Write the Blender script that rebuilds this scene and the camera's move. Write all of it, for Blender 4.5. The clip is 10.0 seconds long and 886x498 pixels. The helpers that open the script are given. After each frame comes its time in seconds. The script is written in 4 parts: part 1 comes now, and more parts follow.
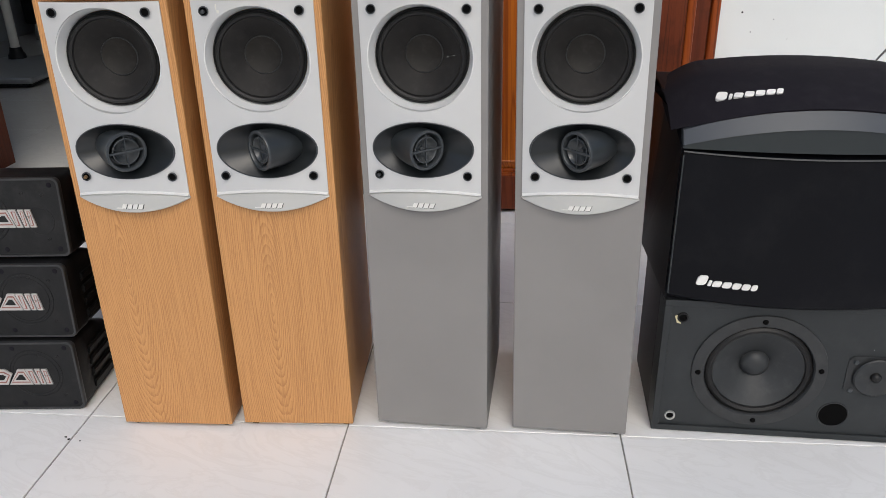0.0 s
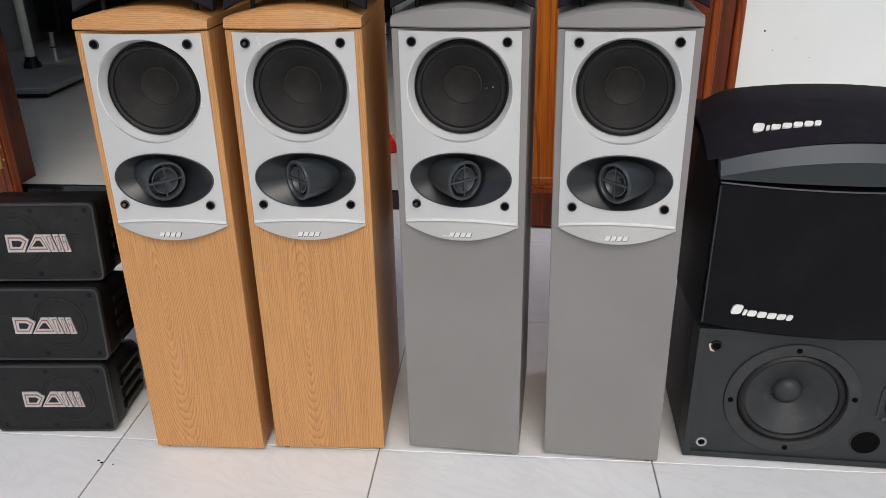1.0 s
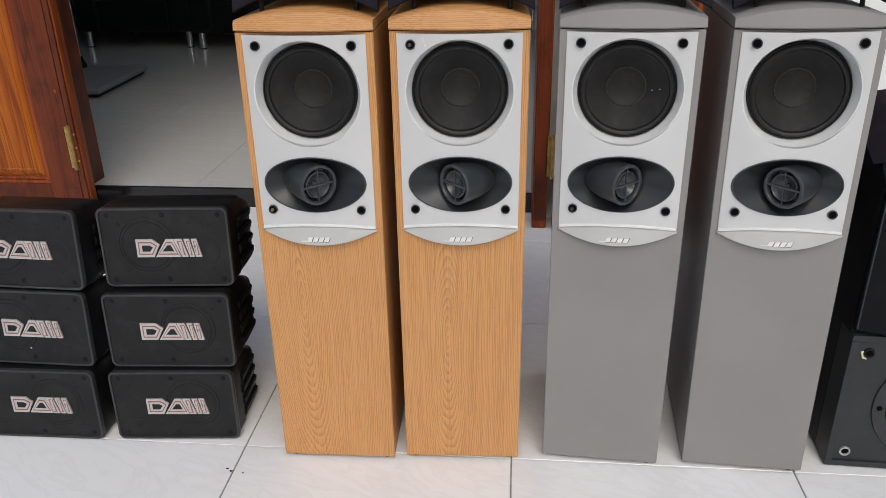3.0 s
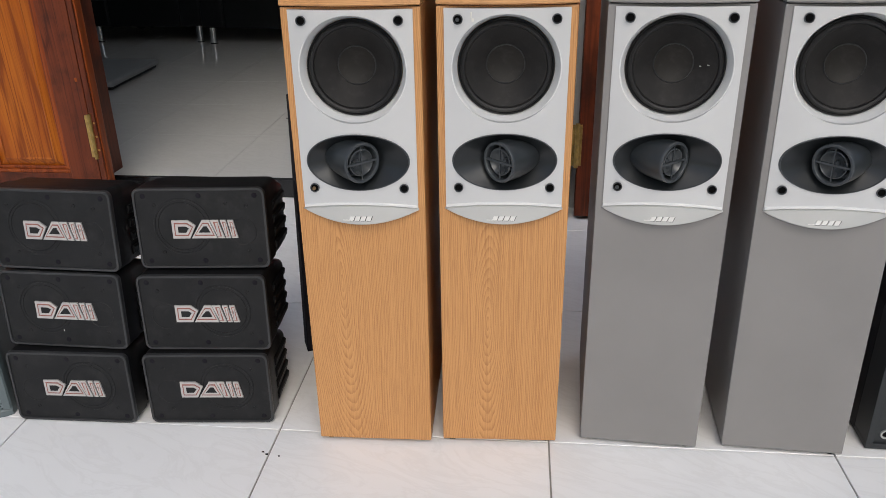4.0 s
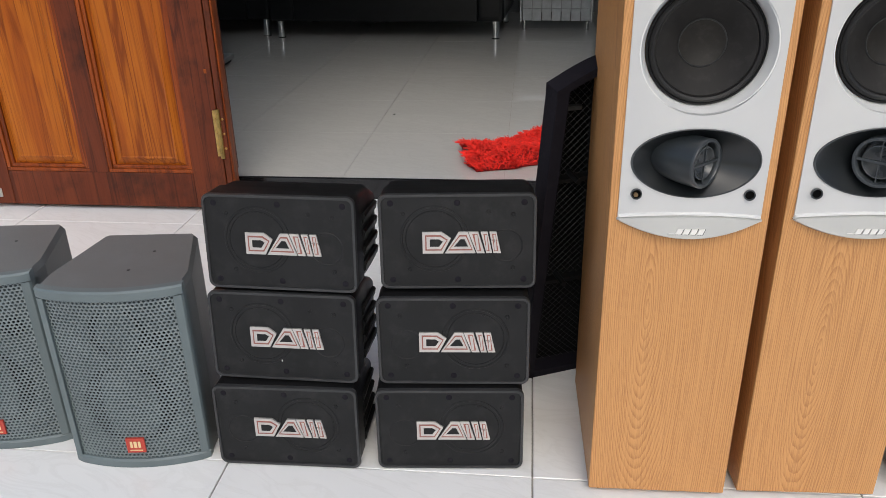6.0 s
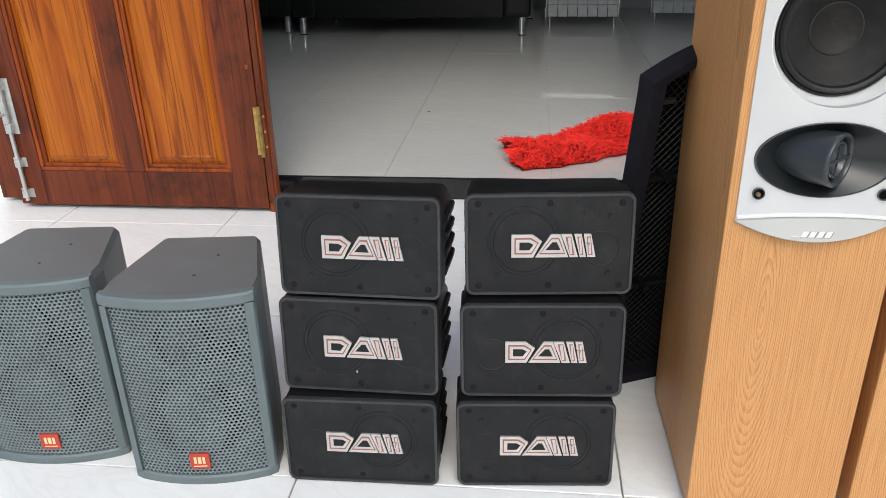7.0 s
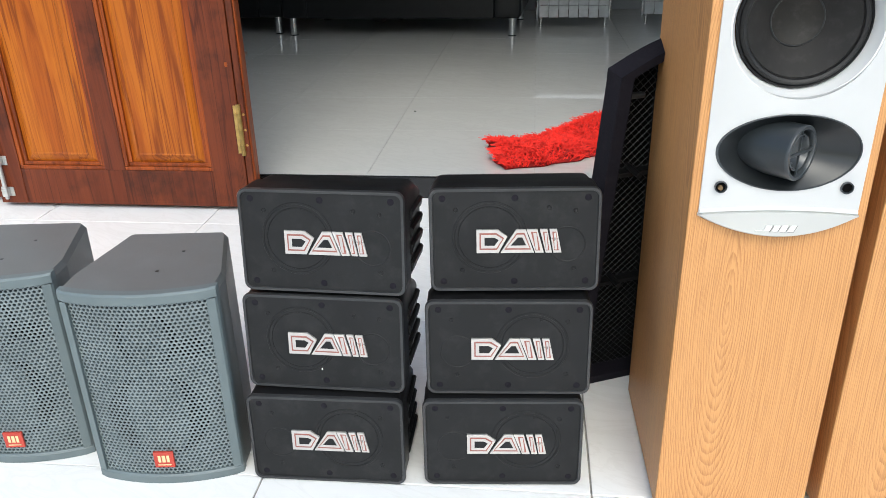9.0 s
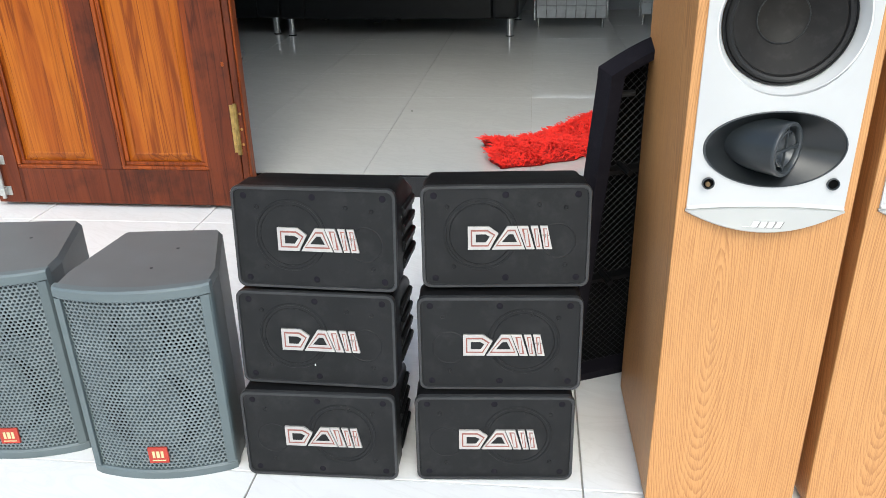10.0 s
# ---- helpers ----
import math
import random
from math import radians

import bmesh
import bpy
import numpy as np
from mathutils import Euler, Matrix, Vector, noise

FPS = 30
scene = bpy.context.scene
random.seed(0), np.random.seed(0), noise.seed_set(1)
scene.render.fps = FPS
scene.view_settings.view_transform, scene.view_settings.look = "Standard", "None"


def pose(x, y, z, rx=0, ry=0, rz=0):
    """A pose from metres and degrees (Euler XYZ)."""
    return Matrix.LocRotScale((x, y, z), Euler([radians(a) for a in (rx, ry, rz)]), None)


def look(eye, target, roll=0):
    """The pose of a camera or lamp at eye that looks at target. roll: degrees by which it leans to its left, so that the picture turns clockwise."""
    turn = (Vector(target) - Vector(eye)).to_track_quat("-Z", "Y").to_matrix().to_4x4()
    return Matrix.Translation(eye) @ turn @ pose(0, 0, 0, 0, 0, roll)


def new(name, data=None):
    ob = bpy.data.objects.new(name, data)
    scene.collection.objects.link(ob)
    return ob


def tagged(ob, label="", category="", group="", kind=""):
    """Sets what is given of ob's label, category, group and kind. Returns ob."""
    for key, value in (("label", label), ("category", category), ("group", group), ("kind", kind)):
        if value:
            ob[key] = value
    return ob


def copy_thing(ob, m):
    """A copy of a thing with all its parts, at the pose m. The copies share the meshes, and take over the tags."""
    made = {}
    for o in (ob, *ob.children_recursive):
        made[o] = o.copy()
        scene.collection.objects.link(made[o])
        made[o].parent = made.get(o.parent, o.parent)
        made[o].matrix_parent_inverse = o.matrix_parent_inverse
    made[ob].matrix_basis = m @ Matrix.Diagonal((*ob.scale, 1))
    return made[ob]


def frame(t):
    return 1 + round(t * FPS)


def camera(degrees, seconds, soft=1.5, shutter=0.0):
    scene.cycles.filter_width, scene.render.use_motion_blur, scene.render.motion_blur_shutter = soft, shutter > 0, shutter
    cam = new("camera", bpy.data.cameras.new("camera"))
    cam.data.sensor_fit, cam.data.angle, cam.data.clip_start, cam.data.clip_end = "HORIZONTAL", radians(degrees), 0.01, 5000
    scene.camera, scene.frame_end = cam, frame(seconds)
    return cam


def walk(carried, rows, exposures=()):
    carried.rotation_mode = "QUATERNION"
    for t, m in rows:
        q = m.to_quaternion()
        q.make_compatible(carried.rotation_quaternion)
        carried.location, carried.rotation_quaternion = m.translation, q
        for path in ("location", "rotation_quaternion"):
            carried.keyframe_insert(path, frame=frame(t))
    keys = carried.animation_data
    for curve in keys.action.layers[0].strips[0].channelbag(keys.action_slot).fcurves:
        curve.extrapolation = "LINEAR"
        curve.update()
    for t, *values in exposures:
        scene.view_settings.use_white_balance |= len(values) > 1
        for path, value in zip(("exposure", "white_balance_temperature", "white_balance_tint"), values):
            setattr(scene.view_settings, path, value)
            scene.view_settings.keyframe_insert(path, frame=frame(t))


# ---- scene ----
cam = camera(59.6, 10.0, 0.6)
PATH = [
    (0, (0.784, -1.157, 0.89), (0.625, 0.659, 0.066), -0.9),
    (0.5, (0.798, -1.16, 0.909), (0.64, 0.657, 0.089), -0.8),
    (1, (0.731, -1.148, 0.931), (0.563, 0.67, 0.113), -0.8),
    (1.5, (0.593, -1.128, 0.942), (0.421, 0.688, 0.121), -0.8),
    (2, (0.531, -1.131, 0.941), (0.355, 0.685, 0.121), -1.0),
    (2.5, (0.511, -1.134, 0.939), (0.332, 0.681, 0.119), -1.0),
    (4, (0.428, -1.15, 0.899), (0.246, 0.665, 0.08), -0.9),
    (4.5, (0.344, -1.145, 0.872), (0.161, 0.673, 0.058), -0.9),
    (5, (0.185, -1.07, 0.859), (-0.01, 0.747, 0.047), -0.9),
    (5.5, (0.098, -1.029, 0.858), (-0.072, 0.787, 0.038), -0.9),
    (6, (-0.024, -0.98, 0.841), (-0.23, 0.831, 0.018), -1.2),
    (6.2, (-0.089, -0.957, 0.844), (-0.299, 0.848, 0.008), -1.4),
    (7.3, (-0.149, -0.921, 0.809), (-0.373, 0.888, -0.013), -1.5),
    (7.5, (-0.134, -0.924, 0.805), (-0.356, 0.886, -0.017), -1.6),
    (8, (-0.12, -0.918, 0.787), (-0.337, 0.893, -0.035), -1.4),
    (8.5, (-0.114, -0.917, 0.792), (-0.334, 0.895, -0.027), -1.5),
    (9, (-0.103, -0.909, 0.803), (-0.32, 0.903, -0.016), -1.4),
    (9.5, (-0.094, -0.909, 0.806), (-0.312, 0.904, -0.011), -1.4),
    (10, (-0.091, -0.918, 0.801), (-0.307, 0.895, -0.016), -1.4),
]
EXPOSURES = [(0.0, 0.04, 6500, 8), (1.0, -0.02, 6500, 8), (2.5, 0.05, 6500, 8), (4.0, 0.02, 6500, 8), (5.0, -0.03, 6500, 8), (5.5, 0.04, 6500, 8), (6.2, 0.24, 6480, 7), (7.3, 0.61, 6310, 4.4), (8.0, 0.79, 6200, 2.6), (10.0, 0.82, 6190, 2.2)]
walk(cam, [(t, look(eye, target, roll)) for t, eye, target, roll in PATH], EXPOSURES)

# ---- world and light ----
world = bpy.data.worlds.new("sky")
scene.world = world
world.use_nodes = True
wn = world.node_tree
sky = wn.nodes.new("ShaderNodeTexSky")
sky.sky_type = "NISHITA"
sky.sun_disc = False
sky.sun_elevation = radians(46)
sky.sun_rotation = radians(172)
sky.air_density, sky.dust_density, sky.ozone_density = 1.0, 3.0, 1.0
wn.links.new(sky.outputs["Color"], wn.nodes["Background"].inputs["Color"])
wn.nodes["Background"].inputs["Strength"].default_value = 0.138
sun_data = bpy.data.lights.new("sun", "SUN")
sun_data.energy, sun_data.angle, sun_data.color = 0.98, radians(40), (1.0, 0.985, 0.96)
sun = new("sun", sun_data)
sun.matrix_world = look((1.1, -4.7, 4.9), (0, 0, 0))


# added fill lamps in unseen openings, they brighten the room
for name, place, aim, power in (("room_fill_right", (2.68, 3.1, 1.575), (0, 3.1, 0.9), 2.2), ("room_fill_left", (-2.70, 2.7, 1.575), (0, 2.7, 0.9), 0.7)):
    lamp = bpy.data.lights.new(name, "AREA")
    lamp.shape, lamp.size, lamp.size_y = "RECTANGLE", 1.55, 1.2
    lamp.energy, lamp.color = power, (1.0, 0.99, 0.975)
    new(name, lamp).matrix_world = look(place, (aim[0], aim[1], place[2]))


# ---- materials ----
def nodes_of(name):
    m = bpy.data.materials.new(name)
    m.use_nodes = True
    nt = m.node_tree
    return m, nt, nt.nodes["Principled BSDF"]


def add(nt, kind, **values):
    n = nt.nodes.new(kind)
    for key, value in values.items():
        n.inputs[key].default_value = value
    return n


def coords(nt, scale=(1, 1, 1), rot=(0, 0, 0), per_object=0.0):
    tc = nt.nodes.new("ShaderNodeTexCoord")
    mp = nt.nodes.new("ShaderNodeMapping")
    mp.inputs["Scale"].default_value = scale
    first = nt.nodes.new("ShaderNodeMapping")
    first.inputs["Rotation"].default_value = rot
    nt.links.new(tc.outputs["Object"], first.inputs["Vector"])
    nt.links.new(first.outputs["Vector"], mp.inputs["Vector"])
    if per_object:
        info = nt.nodes.new("ShaderNodeObjectInfo")
        mul = nt.nodes.new("ShaderNodeVectorMath")
        mul.operation = "SCALE"
        mul.inputs[0].default_value = (per_object, per_object * 0.7, per_object * 1.3)
        nt.links.new(info.outputs["Random"], mul.inputs["Scale"])
        nt.links.new(mul.outputs[0], mp.inputs["Location"])
    return mp.outputs["Vector"]


def noise_tex(nt, vec, scale, detail=4.0, rough=0.55, dist=0.0):
    n = add(nt, "ShaderNodeTexNoise", Scale=scale, Detail=detail, Roughness=rough, Distortion=dist)
    nt.links.new(vec, n.inputs["Vector"])
    return n.outputs["Fac"]


def ramp(nt, fac, stops):
    r = nt.nodes.new("ShaderNodeValToRGB")
    el = r.color_ramp.elements
    while len(el) < len(stops):
        el.new(0.5)
    for e, (p, c) in zip(el, stops):
        e.position, e.color = p, (*c, 1)
    nt.links.new(fac, r.inputs["Fac"])
    return r.outputs["Color"]


def mix(nt, fac, a, b, mode="MIX"):
    m = nt.nodes.new("ShaderNodeMix")
    m.data_type, m.blend_type = "RGBA", mode
    for sock, v in ((m.inputs[0], fac), (m.inputs[6], a), (m.inputs[7], b)):
        if isinstance(v, (int, float)):
            sock.default_value = v
        elif isinstance(v, tuple):
            sock.default_value = (*v, 1)
        else:
            nt.links.new(v, sock)
    return m.outputs[2]


def bump(nt, bsdf, height, strength, distance=0.001):
    b = add(nt, "ShaderNodeBump", Strength=strength, Distance=distance)
    nt.links.new(height, b.inputs["Height"])
    nt.links.new(b.outputs["Normal"], bsdf.inputs["Normal"])


def span(nt, fac, lo, hi):
    r = add(nt, "ShaderNodeMapRange", **{"To Min": lo, "To Max": hi})
    nt.links.new(fac, r.inputs["Value"])
    return r.outputs["Result"]


def plain(name, col, rough=0.5, metal=0.0, var=0.12, scale=14, fine=260, relief=0.15, coat=0.0, per_object=0.0, dust=0.0, spec=0.5):
    """Paint, plastic or metal: blotches, fine grain, uneven gloss and, where given, pale dust."""
    m, nt, b = nodes_of(name)
    v = coords(nt, per_object=per_object)
    big = noise_tex(nt, v, scale, 5)
    small = noise_tex(nt, v, fine, 3)
    lo = tuple(c * (1 - var) for c in col)
    hi = tuple(min(1, c * (1 + var)) for c in col)
    c = ramp(nt, big, [(0.3, lo), (0.7, hi)])
    if dust:
        d = ramp(nt, noise_tex(nt, v, scale * 2.3, 8, 0.7), [(0.5, (0, 0, 0)), (0.75, (dust,) * 3)])
        c = mix(nt, d, c, (0.35, 0.34, 0.33))
    nt.links.new(c, b.inputs["Base Color"])
    nt.links.new(span(nt, big, max(0.02, rough - 0.08), min(1, rough + 0.08)), b.inputs["Roughness"])
    b.inputs["Metallic"].default_value = metal
    b.inputs["Specular IOR Level"].default_value = spec
    b.inputs["Coat Weight"].default_value = coat
    b.inputs["Coat Roughness"].default_value = 0.12
    if relief:
        bump(nt, b, small, relief, 0.0006)
    return m


def oak(name, turn=0.0):
    """Oak veneer: cathedral figure from a tilted set of growth rings, fine pores along the grain."""
    m, nt, b = nodes_of(name)
    v = coords(nt, (1, 1, 1), (radians(8.0), radians(0.6 + turn), 0), per_object=0.04)
    warp = noise_tex(nt, coords(nt, (5, 5, 0.7), (0, radians(turn), 0), per_object=1.0), 2.2, 4)
    sway = noise_tex(nt, coords(nt, (9, 9, 2.6), (0, radians(turn), 0), per_object=2.0), 1.0, 3)
    w = nt.nodes.new("ShaderNodeTexWave")
    w.wave_type, w.rings_direction, w.wave_profile = "RINGS", "Z", "SAW"
    for key, val in (("Scale", 115.0), ("Distortion", 2.6), ("Detail", 5.0), ("Detail Scale", 1.3), ("Detail Roughness", 0.65)):
        w.inputs[key].default_value = val
    off = nt.nodes.new("ShaderNodeVectorMath")
    off.operation = "MULTIPLY_ADD"
    off.inputs[1].default_value = (1, 1, 0.10)
    off.inputs[2].default_value = (0.012, 0.030, 0)
    nt.links.new(v, off.inputs[0])
    shift = nt.nodes.new("ShaderNodeCombineXYZ")
    nt.links.new(span(nt, sway, -0.012, 0.012), shift.inputs[1])
    nt.links.new(span(nt, sway, -0.004, 0.004), shift.inputs[0])
    both = nt.nodes.new("ShaderNodeVectorMath")
    nt.links.new(off.outputs[0], both.inputs[0])
    nt.links.new(shift.outputs[0], both.inputs[1])
    nt.links.new(both.outputs[0], w.inputs["Vector"])
    pores = noise_tex(nt, coords(nt, (950, 950, 12), (0, radians(turn), 0), per_object=9.0), 1.0, 2)
    fibre = noise_tex(nt, coords(nt, (430, 430, 2.6), (0, radians(turn), 0), per_object=5.0), 1.0, 3)
    c = ramp(nt, w.outputs["Fac"], [(0.0, (0.56, 0.284, 0.104)), (0.45, (0.51, 0.250, 0.088)), (0.72, (0.41, 0.188, 0.060)), (0.90, (0.33, 0.142, 0.043)), (1.0, (0.53, 0.264, 0.094))])
    c = mix(nt, ramp(nt, fibre, [(0.42, (0, 0, 0)), (0.62, (0.55,) * 3)]), c, (0.58, 0.300, 0.114))
    c = mix(nt, ramp(nt, pores, [(0.40, (0.42,) * 3), (0.48, (0, 0, 0))]), c, (0.27, 0.110, 0.034))
    c = mix(nt, span(nt, warp, 0.0, 0.26), c, (0.52, 0.258, 0.094))
    nt.links.new(c, b.inputs["Base Color"])
    nt.links.new(span(nt, fibre, 0.36, 0.52), b.inputs["Roughness"])
    bump(nt, b, pores, 0.12, 0.0004)
    return m


def lacquered(name, pale, mid, dark, grain=1.0, stain=0.0, rough=0.26):
    """Lacquered reddish hardwood: long dark veins, blotches of stain, an uneven gloss."""
    m, nt, b = nodes_of(name)
    v = coords(nt, (9, 9, 1.1), (0, radians(1.5), 0), per_object=7.0)
    warp = noise_tex(nt, v, 1.4, 5, 0.6, 0.6)
    figure = noise_tex(nt, coords(nt, (16, 16, 1.3), (0, radians(1.5), 0), per_object=11.0), 1.0, 6, 0.62, 1.1)
    c = ramp(nt, figure, [(0.28, dark), (0.42, mid), (0.60, pale), (0.80, mid)])
    vein = noise_tex(nt, coords(nt, (24, 24, 0.75), (0, radians(1.0), 0), per_object=19.0), 1.0, 4, 0.5, 0.7)
    c = mix(nt, ramp(nt, vein, [(0.46, (0, 0, 0)), (0.49, (0.85,) * 3), (0.50, (0.9,) * 3), (0.525, (0, 0, 0))]), c, dark)
    vein2 = noise_tex(nt, coords(nt, (60, 60, 1.4), (0, radians(2.0), 0), per_object=29.0), 1.0, 3, 0.5, 0.5)
    c = mix(nt, ramp(nt, vein2, [(0.46, (0, 0, 0)), (0.5, (0.4,) * 3), (0.54, (0, 0, 0))]), c, dark)
    c = mix(nt, span(nt, warp, 0, 0.45), c, mid)
    fibre = noise_tex(nt, coords(nt, (160, 160, 5), per_object=3.0), 1.0, 4)
    c = mix(nt, span(nt, fibre, 0, 0.35), c, dark)
    if stain:
        s = noise_tex(nt, coords(nt, (1, 1, 0.8), per_object=5.0), 5.5, 6, 0.65)
        c = mix(nt, ramp(nt, s, [(0.5, (0, 0, 0)), (0.68, (stain,) * 3)]), c, (0.016, 0.006, 0.004))
    nt.links.new(c, b.inputs["Base Color"])
    nt.links.new(span(nt, warp, rough - 0.06, rough + 0.14), b.inputs["Roughness"])
    b.inputs["Coat Weight"].default_value = 0.04
    b.inputs["Coat Roughness"].default_value = 0.2
    b.inputs["Specular IOR Level"].default_value = 0.22
    bump(nt, b, fibre, 0.12, 0.0005)
    return m


def tile_stone(name, base, vein, rough):
    """Polished pale porcelain with soft slanting veins, its own on each tile."""
    m, nt, b = nodes_of(name)
    v = coords(nt, (1.0, 2.6, 1.0), (0, 0, radians(24)), per_object=17.0)
    cloud = noise_tex(nt, v, 2.4, 6, 0.6, 0.8)
    streak = noise_tex(nt, v, 5.0, 7, 0.62, 1.6)
    c = ramp(nt, cloud, [(0.3, tuple(x * 0.95 for x in base)), (0.7, base)])
    c = mix(nt, ramp(nt, streak, [(0.45, (0, 0, 0)), (0.5, (0.30,) * 3), (0.56, (0, 0, 0))]), c, vein)
    dirt = noise_tex(nt, coords(nt, per_object=4.0), 30, 8, 0.75)
    c = mix(nt, ramp(nt, dirt, [(0.66, (0, 0, 0)), (0.8, (0.25,) * 3)]), c, (0.42, 0.39, 0.35))
    nt.links.new(c, b.inputs["Base Color"])
    nt.links.new(span(nt, noise_tex(nt, v, 8, 5), rough * 0.7, rough * 1.4), b.inputs["Roughness"])
    b.inputs["Specular IOR Level"].default_value = 0.5
    return m


OAK = oak("oak_veneer")
OAK_CAP = oak("oak_veneer_crosswise", 90.0)
GREY_VENEER = plain("grey_vinyl", (0.215, 0.205, 0.198), 0.46, var=0.05, scale=6, relief=0.10, per_object=3.0)
SILVER = plain("silver_paint", (0.575, 0.575, 0.57), 0.36, metal=0.3, var=0.03, scale=9, fine=900, relief=0.06, per_object=4.0)
SILVER_LIP = plain("silver_lip_paint", (0.52, 0.52, 0.50), 0.38, metal=0.35, var=0.04, scale=9, fine=900, relief=0.06, per_object=4.0)
# whiter copy of the silver paint: light on the bevels put into the colour
SILVER_LIT_EDGE = plain("silver_lit_edge", (0.72, 0.72, 0.71), 0.34, metal=0.2, var=0.03, scale=9, relief=0.03)
CHROME = plain("chrome", (0.75, 0.75, 0.76), 0.12, metal=1.0, var=0.04, relief=0)
CONE = plain("paper_cone", (0.013, 0.0118, 0.011), 0.66, var=0.25, scale=30, relief=0.25, dust=0.035, per_object=6.0, spec=0.3)
RUBBER = plain("rubber_surround", (0.008, 0.0075, 0.0075), 0.5, var=0.15, relief=0.06, per_object=6.0, spec=0.35)
DUST_CAP = plain("dust_cap_paper", (0.0105, 0.0088, 0.0068), 0.6, var=0.25, scale=40, relief=0.12, dust=0.04, spec=0.3)
HORN = plain("horn_plastic", (0.019, 0.0225, 0.025), 0.34, var=0.12, relief=0.05, dust=0.02, spec=0.5)
BLACK_PLASTIC = plain("black_plastic", (0.006, 0.006, 0.0065), 0.45, var=0.2, relief=0.2, fine=700, dust=0.02, per_object=6.0, spec=0.25)
BLACK_RIM = plain("worn_black_rim", (0.030, 0.0305, 0.032), 0.38, var=0.2, relief=0.1, dust=0.06, spec=0.4)
# near-black for black parts, and for the shade inside holes put into colour
DARK_HOLE = plain("hole_shade_and_black", (0.003, 0.003, 0.003), 0.8, relief=0, spec=0.05)
BRASS = plain("worn_brass", (0.42, 0.28, 0.09), 0.35, metal=0.85, var=0.35, scale=60, relief=0.3, dust=0.15)
PEG_END = plain("dull_brown_peg", (0.16, 0.105, 0.055), 0.6, var=0.2, relief=0.1, spec=0.2)
CLOTH_COVER = plain("grille_cloth", (0.011, 0.0098, 0.014), 0.8, var=0.12, fine=900, relief=0.4, dust=0.02, per_object=4.0, spec=0.12)
MESH_BLACK = plain("speaker_mesh", (0.0122, 0.0125, 0.0133), 0.52, var=0.2, fine=1500, relief=0.5, dust=0.035, per_object=6.0, spec=0.22)
GREY_GREEN = plain("grey_green_paint", (0.114, 0.142, 0.149), 0.5, var=0.08, fine=700, relief=0.35, per_object=5.0)
FOAM = plain("grey_foam", (0.075, 0.090, 0.096), 0.9, var=0.2, fine=500, relief=0.5, spec=0.1)
# paler copies of the horn plastic, the light they catch is in the colour
HORN_LIGHT = plain("horn_plastic_pale_lit", (0.036, 0.041, 0.045), 0.32, var=0.1, relief=0.05)
HORN_CONE = plain("tweeter_cone_pale_lit", (0.052, 0.057, 0.061), 0.28, var=0.1, relief=0.04)
HORN_BOWL = plain("horn_bowl_plastic", (0.009, 0.0108, 0.012), 0.30, var=0.12, relief=0.05, dust=0.02, spec=0.5)
GREY_TOP = plain("dark_grey_paint", (0.116, 0.121, 0.122), 0.5, var=0.10, fine=700, relief=0.35, dust=0.04, per_object=5.0)
PERF = plain("perforated_steel", (0.180, 0.214, 0.223), 0.45, metal=0.15, var=0.14, scale=18, relief=0.05, per_object=5.0)
BADGE_RED = plain("red_badge", (0.42, 0.045, 0.028), 0.4, relief=0.05)
BADGE_CREAM = plain("cream_badge", (0.72, 0.55, 0.30), 0.4, relief=0)
SATIN_BLACK = plain("satin_black_foil", (0.004, 0.0042, 0.006), 0.40, var=0.15, scale=5, fine=500, relief=0.10, dust=0.014, spec=0.11)
SMOKE = plain("smoked_band", (0.046, 0.053, 0.064), 0.36, var=0.06, relief=0.04, spec=0.4)
SMOKE_DARK = plain("smoked_band_low", (0.020, 0.025, 0.027), 0.38, var=0.06, relief=0.04, spec=0.35)
BAFFLE = plain("black_ash_baffle", (0.021, 0.024, 0.026), 0.46, var=0.15, scale=8, fine=420, relief=0.35, dust=0.03, spec=0.35)
BASKET = plain("moulded_basket", (0.026, 0.0275, 0.029), 0.42, var=0.15, relief=0.15, dust=0.05, spec=0.35)
POLY_CONE = plain("poly_cone", (0.024, 0.026, 0.028), 0.42, var=0.12, scale=22, relief=0.08, dust=0.05, spec=0.35)
WHITE_MARK = plain("white_enamel", (0.74, 0.73, 0.70), 0.4, relief=0)
LOGO_METAL = plain("pink_silver_logo", (0.52, 0.495, 0.475), 0.30, metal=0.5, var=0.08, scale=60, relief=0.06)
LOGO_RED = plain("dark_red_inlay", (0.26, 0.09, 0.07), 0.4, relief=0)
WOOD_PANEL = lacquered("door_panel_wood", (0.46, 0.138, 0.011), (0.31, 0.072, 0.006), (0.12, 0.022, 0.003), rough=0.30)
WOOD_STILE = lacquered("door_stile_wood", (0.165, 0.037, 0.012), (0.112, 0.023, 0.008), (0.048, 0.010, 0.004), stain=0.75, rough=0.34)
WOOD_TRIM = lacquered("door_moulding_wood", (0.34, 0.075, 0.013), (0.21, 0.042, 0.008), (0.08, 0.016, 0.005), rough=0.30)
PORCH_TILE = tile_stone("porch_tile", (0.82, 0.815, 0.805), (0.68, 0.67, 0.65), 0.17)
ROOM_TILE = tile_stone("room_tile", (0.56, 0.555, 0.53), (0.47, 0.465, 0.44), 0.05)
GROUT = plain("grout", (0.30, 0.285, 0.26), 0.9, var=0.3, scale=30, relief=0.4)
GRANITE = plain("black_granite", (0.008, 0.008, 0.009), 0.16, var=0.5, scale=300, relief=0)
PLASTER = plain("white_plaster", (0.70, 0.72, 0.715), 0.75, var=0.025, scale=3, fine=180, relief=0.25)
